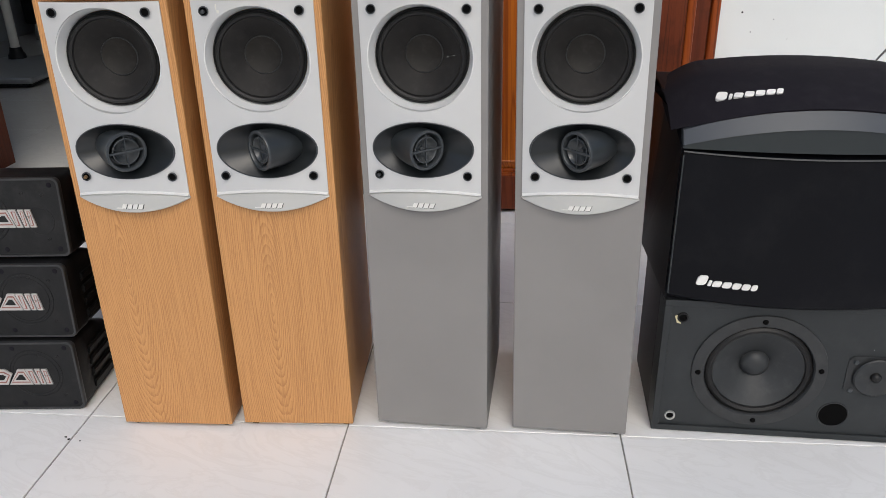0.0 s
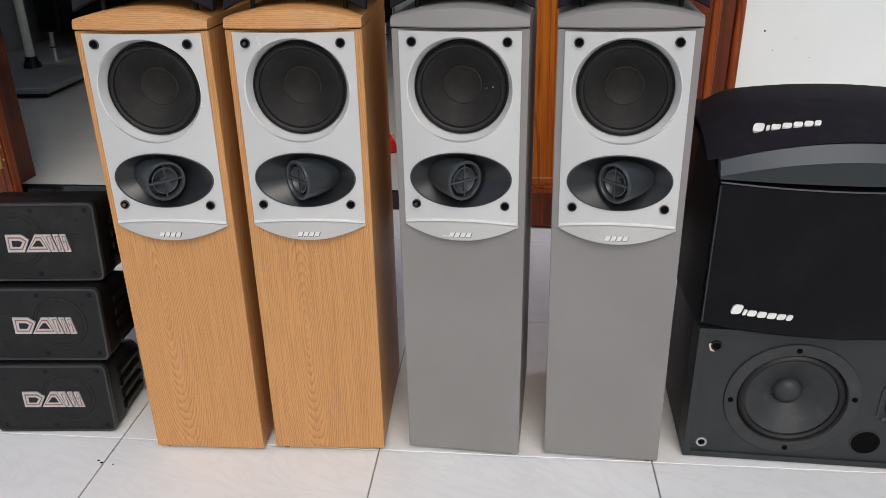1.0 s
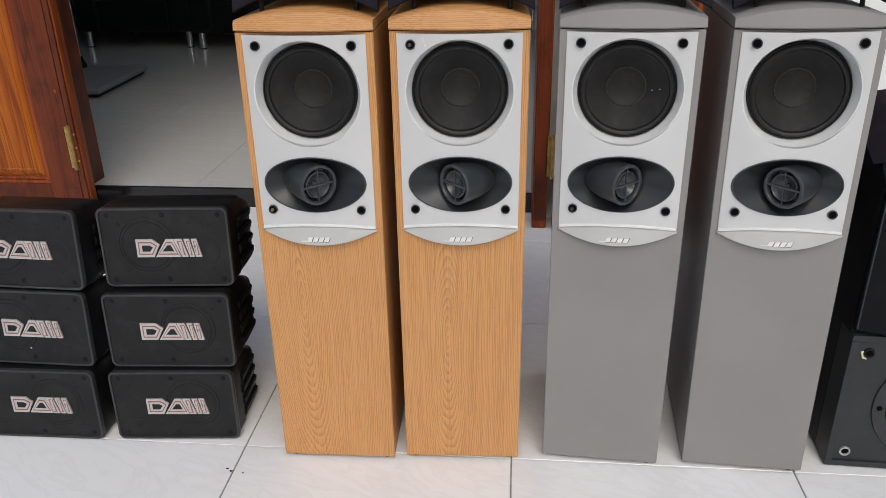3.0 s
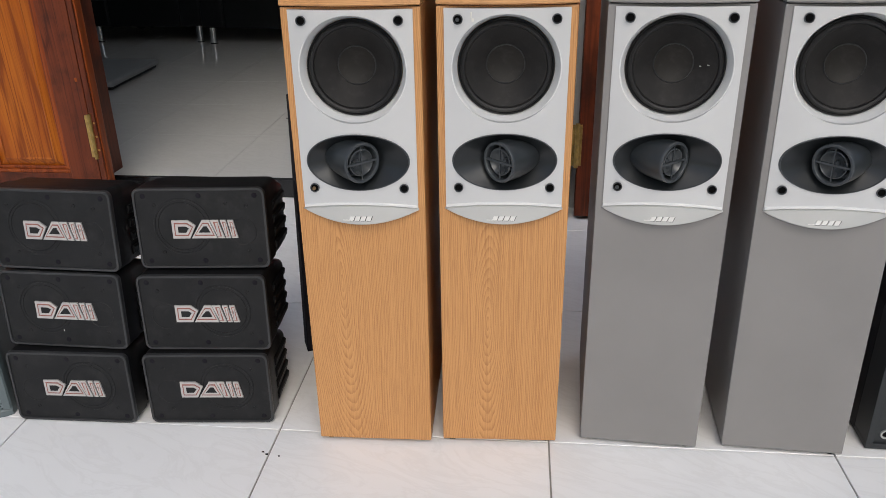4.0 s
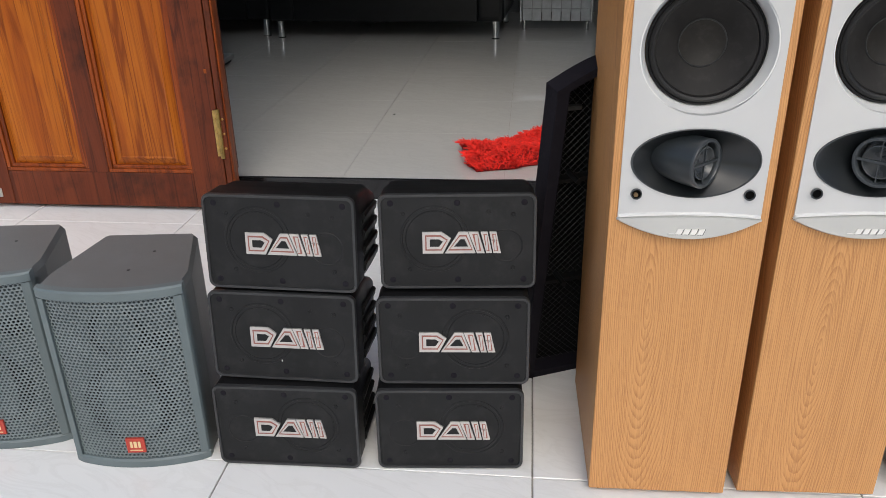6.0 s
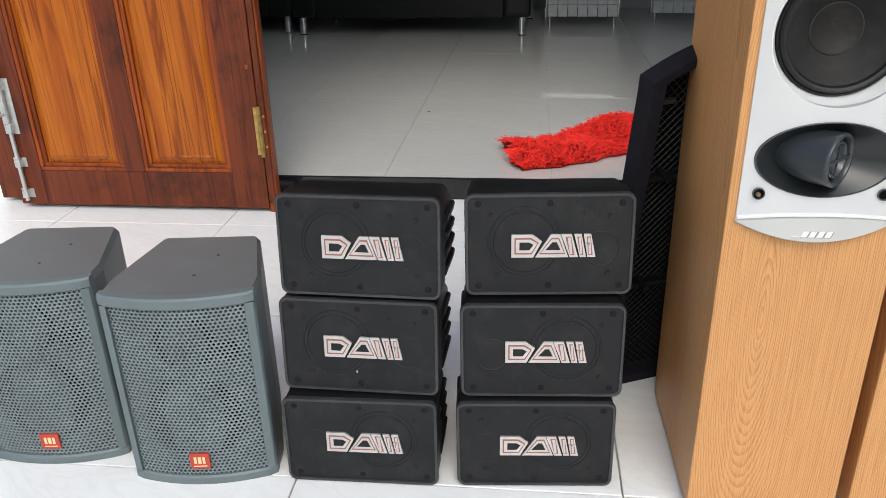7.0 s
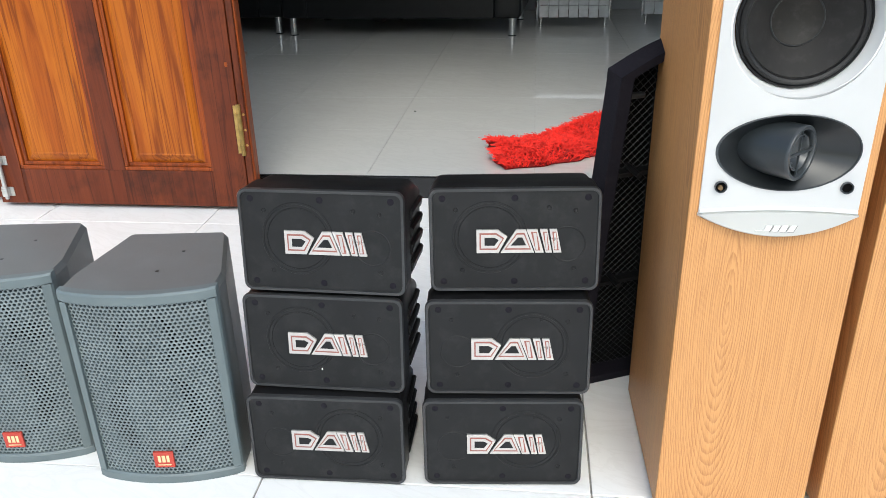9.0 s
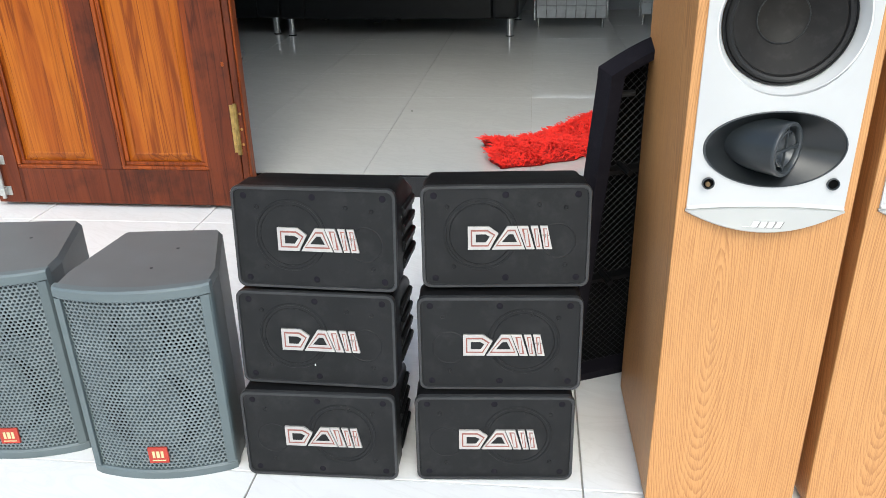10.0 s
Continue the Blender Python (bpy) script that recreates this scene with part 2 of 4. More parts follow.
ROOM_PAINT = plain("grey_room_paint", (0.34, 0.35, 0.355), 0.7, var=0.04, scale=3, fine=160, relief=0.2)
CEILING_PAINT = plain("ceiling_paint", (0.72, 0.72, 0.70), 0.8, var=0.03, scale=3, relief=0.15)
LEATHER = plain("black_leather", (0.004, 0.0045, 0.005), 0.38, var=0.3, scale=20, fine=420, relief=0.5, spec=0.3)
PLATE = plain("grey_scale_plate", (0.27, 0.28, 0.285), 0.38, metal=0.3, var=0.1, relief=0.1)
CREAM_TUBE = plain("cream_enamel_tube", (0.66, 0.645, 0.58), 0.4, var=0.06, relief=0.05)
YARN = plain("red_yarn", (0.78, 0.020, 0.010), 0.8, var=0.25, scale=40, relief=0.3, per_object=2.0)
YARN_DARK = plain("red_yarn_base", (0.30, 0.006, 0.004), 0.9, var=0.3, scale=40, relief=0.3)
WOVEN = plain("woven_pale_grey", (0.50, 0.52, 0.53), 0.55, var=0.12, scale=30, fine=300, relief=0.4, per_object=3.0)
STEEL = plain("zinc_steel", (0.52, 0.52, 0.50), 0.35, metal=0.7, var=0.15, scale=40, relief=0.1)
CORD = plain("cream_cord", (0.60, 0.53, 0.33), 0.6, relief=0.1)
WHITE_CORD = plain("white_cord", (0.78, 0.78, 0.76), 0.5, relief=0.0)


# ---- building blocks ----
def part(name, bm, material, parent=None, label="", smooth=False):
    me = bpy.data.meshes.new(name)
    bmesh.ops.recalc_face_normals(bm, faces=bm.faces[:])
    bm.to_mesh(me)
    bm.free()
    me.materials.append(material)
    if smooth:
        for p in me.polygons:
            p.use_smooth = True
        me.set_sharp_from_angle(angle=radians(38))
    ob = new(name, me)
    if parent is not None:
        ob.parent = parent
    return tagged(ob, label)


def thing(name, m, label, category, group="", kind=""):
    ob = new(name)
    ob.empty_display_size = 0.05
    ob.matrix_basis = m
    return tagged(ob, label, category, group, kind)


def box(x0, x1, y0, y1, z0, z1, r=0.0, seg=2, bm=None):
    bm = bm or bmesh.new()
    made = bmesh.ops.create_cube(bm, size=1.0, matrix=Matrix.Translation(((x0 + x1) / 2, (y0 + y1) / 2, (z0 + z1) / 2)) @ Matrix.Diagonal((x1 - x0, y1 - y0, z1 - z0, 1)))
    if r:
        vs = set(made["verts"])
        es = [e for e in bm.edges if e.verts[0] in vs and e.verts[1] in vs]
        bmesh.ops.bevel(bm, geom=es, offset=r, segments=seg, affect="EDGES", profile=0.6)
    return bm


def lathe(profile, n=48, centre=(0, 0, 0), sx=1.0, sz=1.0, bm=None):
    """Turns (radius, y) pairs about the y axis; closes an end that has radius 0."""
    bm = bm or bmesh.new()
    rings = []
    for r, y in profile:
        if r < 1e-6:
            rings.append([bm.verts.new((centre[0], centre[1] + y, centre[2]))])
        else:
            rings.append([bm.verts.new((centre[0] + sx * r * math.cos(2 * math.pi * k / n), centre[1] + y, centre[2] + sz * r * math.sin(2 * math.pi * k / n))) for k in range(n)])
    for a, b in zip(rings, rings[1:]):
        for k in range(n):
            q = (k + 1) % n
            vs = [a[k % len(a)], a[q % len(a)], b[q % len(b)], b[k % len(b)]]
            vs = list(dict.fromkeys(vs))
            if len(vs) > 2:
                bm.faces.new(vs)
    return bm


def rod(p, q, r, n=12, bm=None):
    bm = bm or bmesh.new()
    p, q = Vector(p), Vector(q)
    m = Matrix.Translation((p + q) / 2) @ (q - p).to_track_quat("Z", "Y").to_matrix().to_4x4()
    bmesh.ops.create_cone(bm, cap_ends=True, segments=n, radius1=r, radius2=r, depth=(q - p).length, matrix=m)
    return bm


def sheet(rows, bm=None, close=False):
    """Quads between rows of equal length."""
    bm = bm or bmesh.new()
    vs = [[bm.verts.new(p) for p in row] for row in rows]
    for a, b in zip(vs, vs[1:]):
        for k in range(len(a) - (0 if close else 1)):
            q = (k + 1) % len(a)
            bm.faces.new((a[k], a[q], b[q], b[k]))
    return bm


def prism(outline, y0, y1, bm=None):
    """Extrudes an outline in x, z from y0 to y1."""
    bm = bm or bmesh.new()
    a = [bm.verts.new((x, y0, z)) for x, z in outline]
    b = [bm.verts.new((x, y1, z)) for x, z in outline]
    bm.faces.new(a)
    bm.faces.new(b[::-1])
    for k in range(len(a)):
        q = (k + 1) % len(a)
        bm.faces.new((a[k], b[k], b[q], a[q]))
    return bm


def rounded(w, h, r, n=5):
    """Outline in x, z of a rectangle with round corners, about 0, 0."""
    pts = []
    for cx, cz, a in ((w / 2 - r, h / 2 - r, 0), (-w / 2 + r, h / 2 - r, 90), (-w / 2 + r, -h / 2 + r, 180), (w / 2 - r, -h / 2 + r, 270)):
        for k in range(n + 1):
            t = radians(a + 90 * k / n)
            pts.append((cx + r * math.cos(t), cz + r * math.sin(t)))
    return pts


def cord(name, pts, r, material, label, category):
    cu = bpy.data.curves.new(name, "CURVE")
    cu.dimensions, cu.bevel_depth, cu.bevel_resolution = "3D", r, 2
    sp = cu.splines.new("NURBS")
    sp.points.add(len(pts) - 1)
    for p, c in zip(sp.points, pts):
        p.co = (*c, 1)
    sp.use_endpoint_u, sp.order_u = True, 4
    cu.materials.append(material)
    return tagged(new(name, cu), label, category)


# ---- structure ----
X0, X1 = -0.872, 0.549          # door opening
WALL_Y, WALL_IN = 1.19, 1.33   # outer and inner face of the front wall
STEP_Y, ROOM_Z = 1.236, 0.062   # riser of the door step, floor of the room
ROOM = (-2.62, 2.6, 5.05)      # room: left, right, back
PORCH_X = (-5.0, 5.5)

ground = tagged(part("ground", box(-60, 60, -60, -3.62, -0.35, -0.15), GROUT), "pale concrete yard outside the porch", "ground", kind="structure")
floor = tagged(part("floor_porch", box(PORCH_X[0], PORCH_X[1], -3.6, STEP_Y + 0.02, -0.2, -0.004), GROUT), "porch floor of polished white marbled tiles", "floor", kind="structure")
room_floor = tagged(part("floor_room", box(ROOM[0], ROOM[1], STEP_Y + 0.012, ROOM[2], -0.2, ROOM_Z - 0.003), GROUT), "room floor of glossy pale grey tiles", "floor", kind="structure")
sill = tagged(part("door_sill", box(X0 - 0.08, X1 + 0.05, STEP_Y - 0.004, STEP_Y + 0.011, 0.0, ROOM_Z + 0.002, 0.002), GRANITE), "polished black granite riser of the door step", "door sill", kind="structure")
wall_l = tagged(part("wall_front_left", box(PORCH_X[0], X0 - 0.092, WALL_Y, WALL_IN, -0.1, 3.3), PLASTER), "white plastered front wall of the house", "wall", kind="structure")
wall_r = tagged(part("wall_front_right", box(X1 + 0.045, PORCH_X[1], WALL_Y, WALL_IN, -0.1, 3.3), PLASTER), "white plastered front wall with small holes", "wall", kind="structure")
wall_o = tagged(part("wall_over_door", box(X0 - 0.092, X1 + 0.045, WALL_Y, WALL_IN, 2.32, 3.3), PLASTER), "white plastered wall above the door", "wall", kind="structure")
# the openings in the side walls are added for the fill lamps
wb = bmesh.new()
for a in ((WALL_IN, 1.9, -0.1, 3.3), (3.5, ROOM[2] + 0.12, -0.1, 3.3), (1.9, 3.5, -0.1, 0.95), (1.9, 3.5, 2.2, 3.3)):
    box(ROOM[0] - 0.12, ROOM[0], a[0], a[1], a[2], a[3], bm=wb)
tagged(part("wall_room_left", wb, ROOM_PAINT), "grey painted room wall with an added, unseen window opening", "wall", kind="structure")
tagged(part("wall_room_back", box(ROOM[0], ROOM[1], ROOM[2], ROOM[2] + 0.12, -0.1, 3.3), ROOM_PAINT), "grey painted room wall behind the sofa", "wall", kind="structure")
wb = bmesh.new()
for a in ((WALL_IN, 2.3, -0.1, 3.3), (3.9, ROOM[2] + 0.12, -0.1, 3.3), (2.3, 3.9, -0.1, 0.95), (2.3, 3.9, 2.2, 3.3)):
    box(ROOM[1], ROOM[1] + 0.12, a[0], a[1], a[2], a[3], bm=wb)
tagged(part("wall_room_right", wb, ROOM_PAINT), "grey painted room wall with an added, unseen window opening", "wall", kind="structure")
tagged(part("ceiling_room", box(ROOM[0] - 0.12, ROOM[1] + 0.12, WALL_IN, ROOM[2] + 0.12, 3.3, 3.42), CEILING_PAINT), "plain white room ceiling", "ceiling", kind="structure")
# unseen eave, added to block part of the sky above the door
tagged(part("ceiling_porch", box(PORCH_X[0], PORCH_X[1], 0.95, WALL_IN, 3.302, 3.44), CEILING_PAINT), "unseen white eave added to hold back sky light", "ceiling", kind="structure")


# ---- double door, folded open against the wall ----
def panel_frame(x0, x1, z0, z1, y, parent):
    """A raised field with its moulding, in a leaf whose face is at y."""
    for k, (a, b, d) in enumerate(((0.0, 0.011, 0.003), (0.011, 0.022, 0.009))):
        for name, o in (("moulding", (x0 + a, x1 - a, z0 + a, z0 + b)), ("moulding", (x0 + a, x1 - a, z1 - b, z1 - a)), ("moulding", (x0 + a, x0 + b, z0 + b, z1 - b)), ("moulding", (x1 - b, x1 - a, z0 + b, z1 - b))):
            part(name, box(o[0], o[1], y + d, y + 0.022, o[2], o[3], 0.0025), WOOD_TRIM, parent)
    bm = bmesh.new()
    i, j = 0.022, 0.046
    back, front = y + 0.016, y + 0.006
    o = [(x0 + i, back, z0 + i), (x1 - i, back, z0 + i), (x1 - i, back, z1 - i), (x0 + i, back, z1 - i)]
    f = [(x0 + j, front, z0 + j), (x1 - j, front, z0 + j), (x1 - j, front, z1 - j), (x0 + j, front, z1 - j)]
    g = [(x0 + j + 0.004, front + 0.002, z0 + j + 0.004), (x1 - j - 0.004, front + 0.002, z0 + j + 0.004), (x1 - j - 0.004, front + 0.002, z1 - j - 0.004), (x0 + j + 0.004, front + 0.002, z1 - j - 0.004)]
    rows = [[bm.verts.new(p) for p in row] for row in (o, f, g)]
    for a, b in zip(rows, rows[1:]):
        for k in range(4):
            bm.faces.new((a[k], a[(k + 1) % 4], b[(k + 1) % 4], b[k]))
    bm.faces.new(rows[2])
    part("panel", bm, WOOD_PANEL, parent)


def door_leaf(name, x_hinge, x_free, y, z0, label, detail=True):
    """A leaf with two columns of raised panels, its face at y; x_hinge is the hinged edge."""
    leaf = thing(name, Matrix(), label, "door", kind="structure")
    xa, xb = min(x_hinge, x_free), max(x_hinge, x_free)
    w = xb - xa
    hinge_left = x_hinge < x_free
    sl, sr = (0.098, 0.084) if hinge_left else (0.084, 0.098)
    zt = 2.26
    part("stile", box(xa, xa + sl, y, y + 0.04, z0, zt, 0.003), WOOD_STILE, leaf)
    part("stile", box(xb - sr, xb, y, y + 0.04, z0, zt, 0.003), WOOD_STILE, leaf)
    mid = xa + sl + (w - sl - sr - 0.061) / 2
    for a, b in ((z0, 0.119), (0.98, 1.13), (2.14, zt)):
        part("rail", box(xa + sl, xb - sr, y + 0.0015, y + 0.039, a, b, 0.002), WOOD_STILE, leaf)
    for a, b in ((0.119, 0.98), (1.13, 2.14)):
        part("mullion", box(mid, mid + 0.061, y + 0.0015, y + 0.039, a, b, 0.002), WOOD_STILE, leaf)
        if detail:
            panel_frame(xa + sl, mid, a, b, y, leaf)
            panel_frame(mid + 0.061, xb - sr, a, b, y, leaf)
        else:
            part("panel", box(xa + sl, mid, y + 0.012, y + 0.03, a, b), WOOD_PANEL, leaf)
            part("panel", box(mid + 0.061, xb - sr, y + 0.012, y + 0.03, a, b), WOOD_PANEL, leaf)
    return leaf


def slide_bolt(x, y, z0, z1, leaf):
    part("bolt_rod", rod((x, y - 0.012, z0), (x, y - 0.012, z1), 0.006), STEEL, leaf, "zinc slide bolt rod")
    part("bolt_plate", box(x - 0.022, x + 0.022, y - 0.0035, y - 0.0005, z0 + 0.20, z0 + 0.36, 0.001), STEEL, leaf, "zinc bolt plate")
    part("bolt_knob", rod((x, y - 0.012, z0 + 0.26), (x - 0.012, y - 0.036, z0 + 0.26), 0.005), STEEL, leaf, "zinc bolt knob")
    for z in (z0 + 0.02, z0 + 0.115, z0 + 0.22, z0 + 0.34):
        bm = box(x - 0.02, x + 0.02, y - 0.003, y - 0.0005, z - 0.014, z + 0.014, 0.001)
        box(x - 0.009, x + 0.009, y - 0.02, y - 0.002, z - 0.012, z + 0.012, 0.003, bm=bm)
        part("bolt_bracket", bm, STEEL, leaf, "zinc bolt bracket")


def butt_hinge(x, y, z0, z1, leaf):
    bm = box(x - 0.017, x + 0.015, y - 0.004, y - 0.0005, z0, z1, 0.001)
    part("hinge_plate", bm, BRASS, leaf, "worn brass hinge plate")
    part("hinge_pin", rod((x, y - 0.007, z0 - 0.004), (x, y - 0.007, z1 + 0.004), 0.0065), BRASS, leaf, "worn brass hinge pin")
    for s in (-1, 1):
        for k in range(3):
            z = z0 + (z1 - z0) * (0.18 + 0.32 * k)
            part("hinge_screw", lathe([(0, -0.0062), (0.0035, -0.0055), (0.0042, -0.0038)], 8, (x + s * 0.011, y, z)), BRASS, leaf)


LEAF_Y = 1.097
left_leaf = door_leaf("door_1", -0.898, -1.663, LEAF_Y, 0.013, "open reddish lacquered panelled door leaf with brass hinge")
slide_bolt(-1.634, LEAF_Y, 0.03, 0.44, left_leaf)
butt_hinge(-0.893, LEAF_Y, 0.175, 0.31, left_leaf)
butt_hinge(-0.893, LEAF_Y, 1.05, 1.175, left_leaf)
part("paint_chip", box(-0.918, -0.910, LEAF_Y - 0.001, LEAF_Y, 0.414, 0.426, 0.0004), WOOD_PANEL, left_leaf, "bare wood chip")
right_leaf = door_leaf("door_2", 0.610, 1.268, LEAF_Y - 0.012, 0.012, "open reddish lacquered panelled door leaf with a bolt")
slide_bolt(1.235, LEAF_Y - 0.012, 0.02, 0.42, right_leaf)
butt_hinge(0.605, LEAF_Y - 0.012, 0.175, 0.30, right_leaf)
door_leaf("door_3", -1.0, -1.76, 1.146, 0.012, "second reddish door leaf folded behind the first", False)
back_leaf = door_leaf("door_4", 0.65, 1.345, 1.146, 0.012, "second reddish door leaf folded behind the first", False)
part("edge_bead", box(1.2685, 1.292, LEAF_Y - 0.018, LEAF_Y + 0.026, 0.012, 2.26, 0.008, 3), WOOD_TRIM, right_leaf, "rounded orange edge bead", smooth=True)
part("edge_bead", box(1.3455, 1.372, 1.138, 1.184, 0.012, 2.26, 0.009, 3), WOOD_TRIM, back_leaf, "rounded orange edge bead", smooth=True)
frame_ob = thing("door_frame", Matrix(), "reddish lacquered door frame", "door frame", kind="structure")
for xa, xb, yb in ((X0 - 0.0255, X0, 1.137), (X1, X1 + 0.044, WALL_IN + 0.01)):
    part("jamb", box(xa, xb, 1.101, yb, 0.0, 2.28, 0.004), WOOD_TRIM, frame_ob)
    part("stop", box(xa + 0.004, xb - 0.004, 1.0925, 1.1005, 0.03, 2.27, 0.003), WOOD_STILE, frame_ob)
part("lining", box(X0 - 0.0915, X0 - 0.078, 1.191, WALL_IN + 0.008, 0.0, 2.28, 0.002), WOOD_STILE, frame_ob)
part("head", box(X0 - 0.034, X1 + 0.044, 1.107, WALL_IN + 0.01, 2.281, 2.319, 0.003), WOOD_STILE, frame_ob)


# ---- tower loudspeakers ----
TW, TD, TH = 0.2025, 0.29, 0.768
PANEL_TOP, PANEL_BOT, SPLIT = 0.765, 0.4625, 0.593
WOOF_Z, HORN_Z, POD_Z = 0.679, 0.5398, 0.5420


def bulge(x, b=0.0105):
    return -0.0025 - b * (1 - min(1.0, (x / 0.0902) ** 2))


def holed(bm, z0, z1, cz, rx, rz, n=72, steps=7):
    """Grid from an oval hole out to a rectangle, bent along x."""
    angles = sorted({2 * math.pi * k / n for k in range(n)} | {math.atan2(z - cz, x) % (2 * math.pi) for x in (-0.0902, 0.0902) for z in (z0, z1)})
    rows = []
    for s in range(steps + 1):
        row = []
        for a in angles:
            ca, sa = math.cos(a), math.sin(a)
            hx, hz = rx * ca, rz * sa
            k = min(0.0902 / abs(ca) if abs(ca) > 1e-9 else 9, ((z1 - cz) if sa > 0 else (cz - z0)) / abs(sa) if abs(sa) > 1e-9 else 9)
            ox, oz = k * ca, k * sa
            f = s / steps
            x, z = hx + (ox - hx) * f, hz + (oz - hz) * f
            row.append((x, bulge(x), cz + z))
        rows.append(row)
    inner = [(x * 0.995, y + 0.012, cz + (z - cz) * 0.995) for x, y, z in rows[0]]
    outer = [(x, 0.001, z) for x, y, z in rows[-1]]
    return sheet([inner] + rows + [outer], bm, close=True)


def slanted_bars(parent, cx, y, cz, w, h, n, material, slant=0.4):
    """A maker's mark as plain slanted bars."""
    step = w / n
    for k in range(n):
        x = cx - w / 2 + step * k
        o = [(x, cz - h / 2), (x + step * 0.78, cz - h / 2), (x + step * 0.78 + slant * h, cz + h / 2), (x + slant * h, cz + h / 2)]
        part("mark_bar", prism(o, y - 0.0012, y + 0.001), material, parent)


def tower(veneer, flip, m, label, mark):
    t = thing("tower_speaker", m, label, "loudspeaker", "tower loudspeakers")
    bm = box(-TW / 2, TW / 2, 0, TD, 0.009, TH, 0.0022)
    for co, no in (((0, 0, 0.4615), (0, 0, 1)), ((0, 0, 0.7652), (0, 0, 1)), ((-0.0897, 0, 0), (1, 0, 0)), ((0.0897, 0, 0), (1, 0, 0))):
        bmesh.ops.bisect_plane(bm, geom=bm.verts[:] + bm.edges[:] + bm.faces[:], plane_co=co, plane_no=no, dist=1e-6)
    win = [f for f in bm.faces if f.calc_center_median().y < 1e-4 and abs(f.calc_center_median().x) < 0.089 and 0.4625 < f.calc_center_median().z < 0.765]
    got = bmesh.ops.extrude_face_region(bm, geom=win)
    bmesh.ops.translate(bm, verts=[v for v in got["geom"] if isinstance(v, bmesh.types.BMVert)], vec=(0, 0.08, 0))
    bmesh.ops.delete(bm, geom=win, context="FACES")
    part("cabinet", bm, veneer, t)
    # near-black strip, the shade of the joint put into its colour
    part("shadow_gap", box(-TW / 2 + 0.003, TW / 2 - 0.003, 0.003, TD - 0.003, TH - 0.001, TH + 0.003), DARK_HOLE, t, "dark joint under the top, its shade in the colour")
    # top cap: bowed front, arched top
    n = 20
    rows = []
    for k in range(n + 1):
        u = -1 + 2 * k / n
        x, q = u * TW / 2, 1 - u * u
        zt = 0.7845 + 0.0155 * q
        rows.append([(x, TD, TH + 0.002), (x, -0.001 - 0.0125 * q, TH + 0.002), (x, -0.003 - 0.0125 * q, TH + 0.004), (x, -0.001 - 0.009 * q, zt - 0.003), (x, 0.003 - 0.009 * q, zt), (x, TD, zt)])
    bm = sheet(rows, close=True)
    bm.verts.ensure_lookup_table()
    bm.faces.new(bm.verts[0:6])
    bm.faces.new(bm.verts[-6:])
    part("top_cap", bm, OAK_CAP if veneer == OAK else veneer, t, smooth=True)
    # silver baffle
    bm = bmesh.new()
    holed(bm, SPLIT, PANEL_TOP, WOOF_Z, 0.0805, 0.0785)
    holed(bm, PANEL_BOT, SPLIT, HORN_Z, 0.0775, 0.0432)
    bmesh.ops.remove_doubles(bm, verts=bm.verts[:], dist=0.00005)
    front = part("front_panel", bm, SILVER, t, "silver painted plastic front panel", smooth=True)
    part("bevel_ring", lathe([(0.0810, -0.0030), (0.0800, -0.0052), (0.0785, -0.0048), (0.0738, 0.009), (0.0716, 0.013)], 72, (0, 0, WOOF_Z)), SILVER_LIT_EDGE, front, smooth=True)
    # lip with the maker's mark
    rows = []
    for k in range(25):
        u = -1 + 2 * k / 24
        x, q = u * 0.0915, 1 - u * u
        zb = 0.4600 - 0.0215 * q - 0.001
        zu = 0.4620 + 0.0085 * q
        y = -0.0045 - 0.0125 * q
        rows.append([(x, 0.001, zu), (x, y + 0.002, zu), (x, y, zu - 0.0015), (x, y + 0.0005, zb + 0.002), (x, y + 0.004, zb), (x, 0.001, zb)])
    lip = part("badge_lip", sheet(rows, close=True), SILVER_LIP, t, "curved silver lip under the front panel", smooth=True)
    rows = []
    for k in range(21):
        x = -0.0895 + 0.179 * k / 20
        zu = 0.4627 + 0.0085 * (1 - (x / 0.0915) ** 2)
        rows.append([(x, bulge(x) + 0.001, zu), (x, bulge(x) - 0.0026, zu + 0.0006), (x, bulge(x) - 0.0026, zu + 0.0028), (x, bulge(x) + 0.0015, zu + 0.0052)])
    part("ridge", sheet(rows), SILVER_LIT_EDGE, front, smooth=True)
    # dark bars behind draw the white mark's outline and its shadow
    slanted_bars(lip, 0.0008, -0.0163, 0.4492, 0.036, 0.0080, 4, HORN)
    slanted_bars(lip, 0.0, -0.0170, 0.4497, 0.036, 0.0072, 4, WHITE_MARK)
    part("mark_line", box(-0.027, -0.016, -0.0176, -0.0155, 0.4463, 0.4470), WHITE_MARK, lip)
    # woofer
    w = part("woofer", lathe([(0.0712, 0.004), (0.0705, 0.0015), (0.069, 0.0005), (0.0675, 0.002)], 72, (0, 0.0075, WOOF_Z)), BLACK_PLASTIC, t, "black woofer with rubber surround", smooth=True)
    part("surround", lathe([(0.0680, 0.002), (0.0665, -0.0005), (0.0640, -0.002), (0.0612, -0.0008), (0.0598, 0.0025)], 72, (0, 0.0075, WOOF_Z)), RUBBER, w, smooth=True)
    part("cone", lathe([(0.0600, 0.0022), (0.0588, 0.0018), (0.045, 0.0135), (0.0282, 0.0275), (0.0275, 0.0272)], 72, (0, 0.0075, WOOF_Z)), CONE, w, smooth=True)
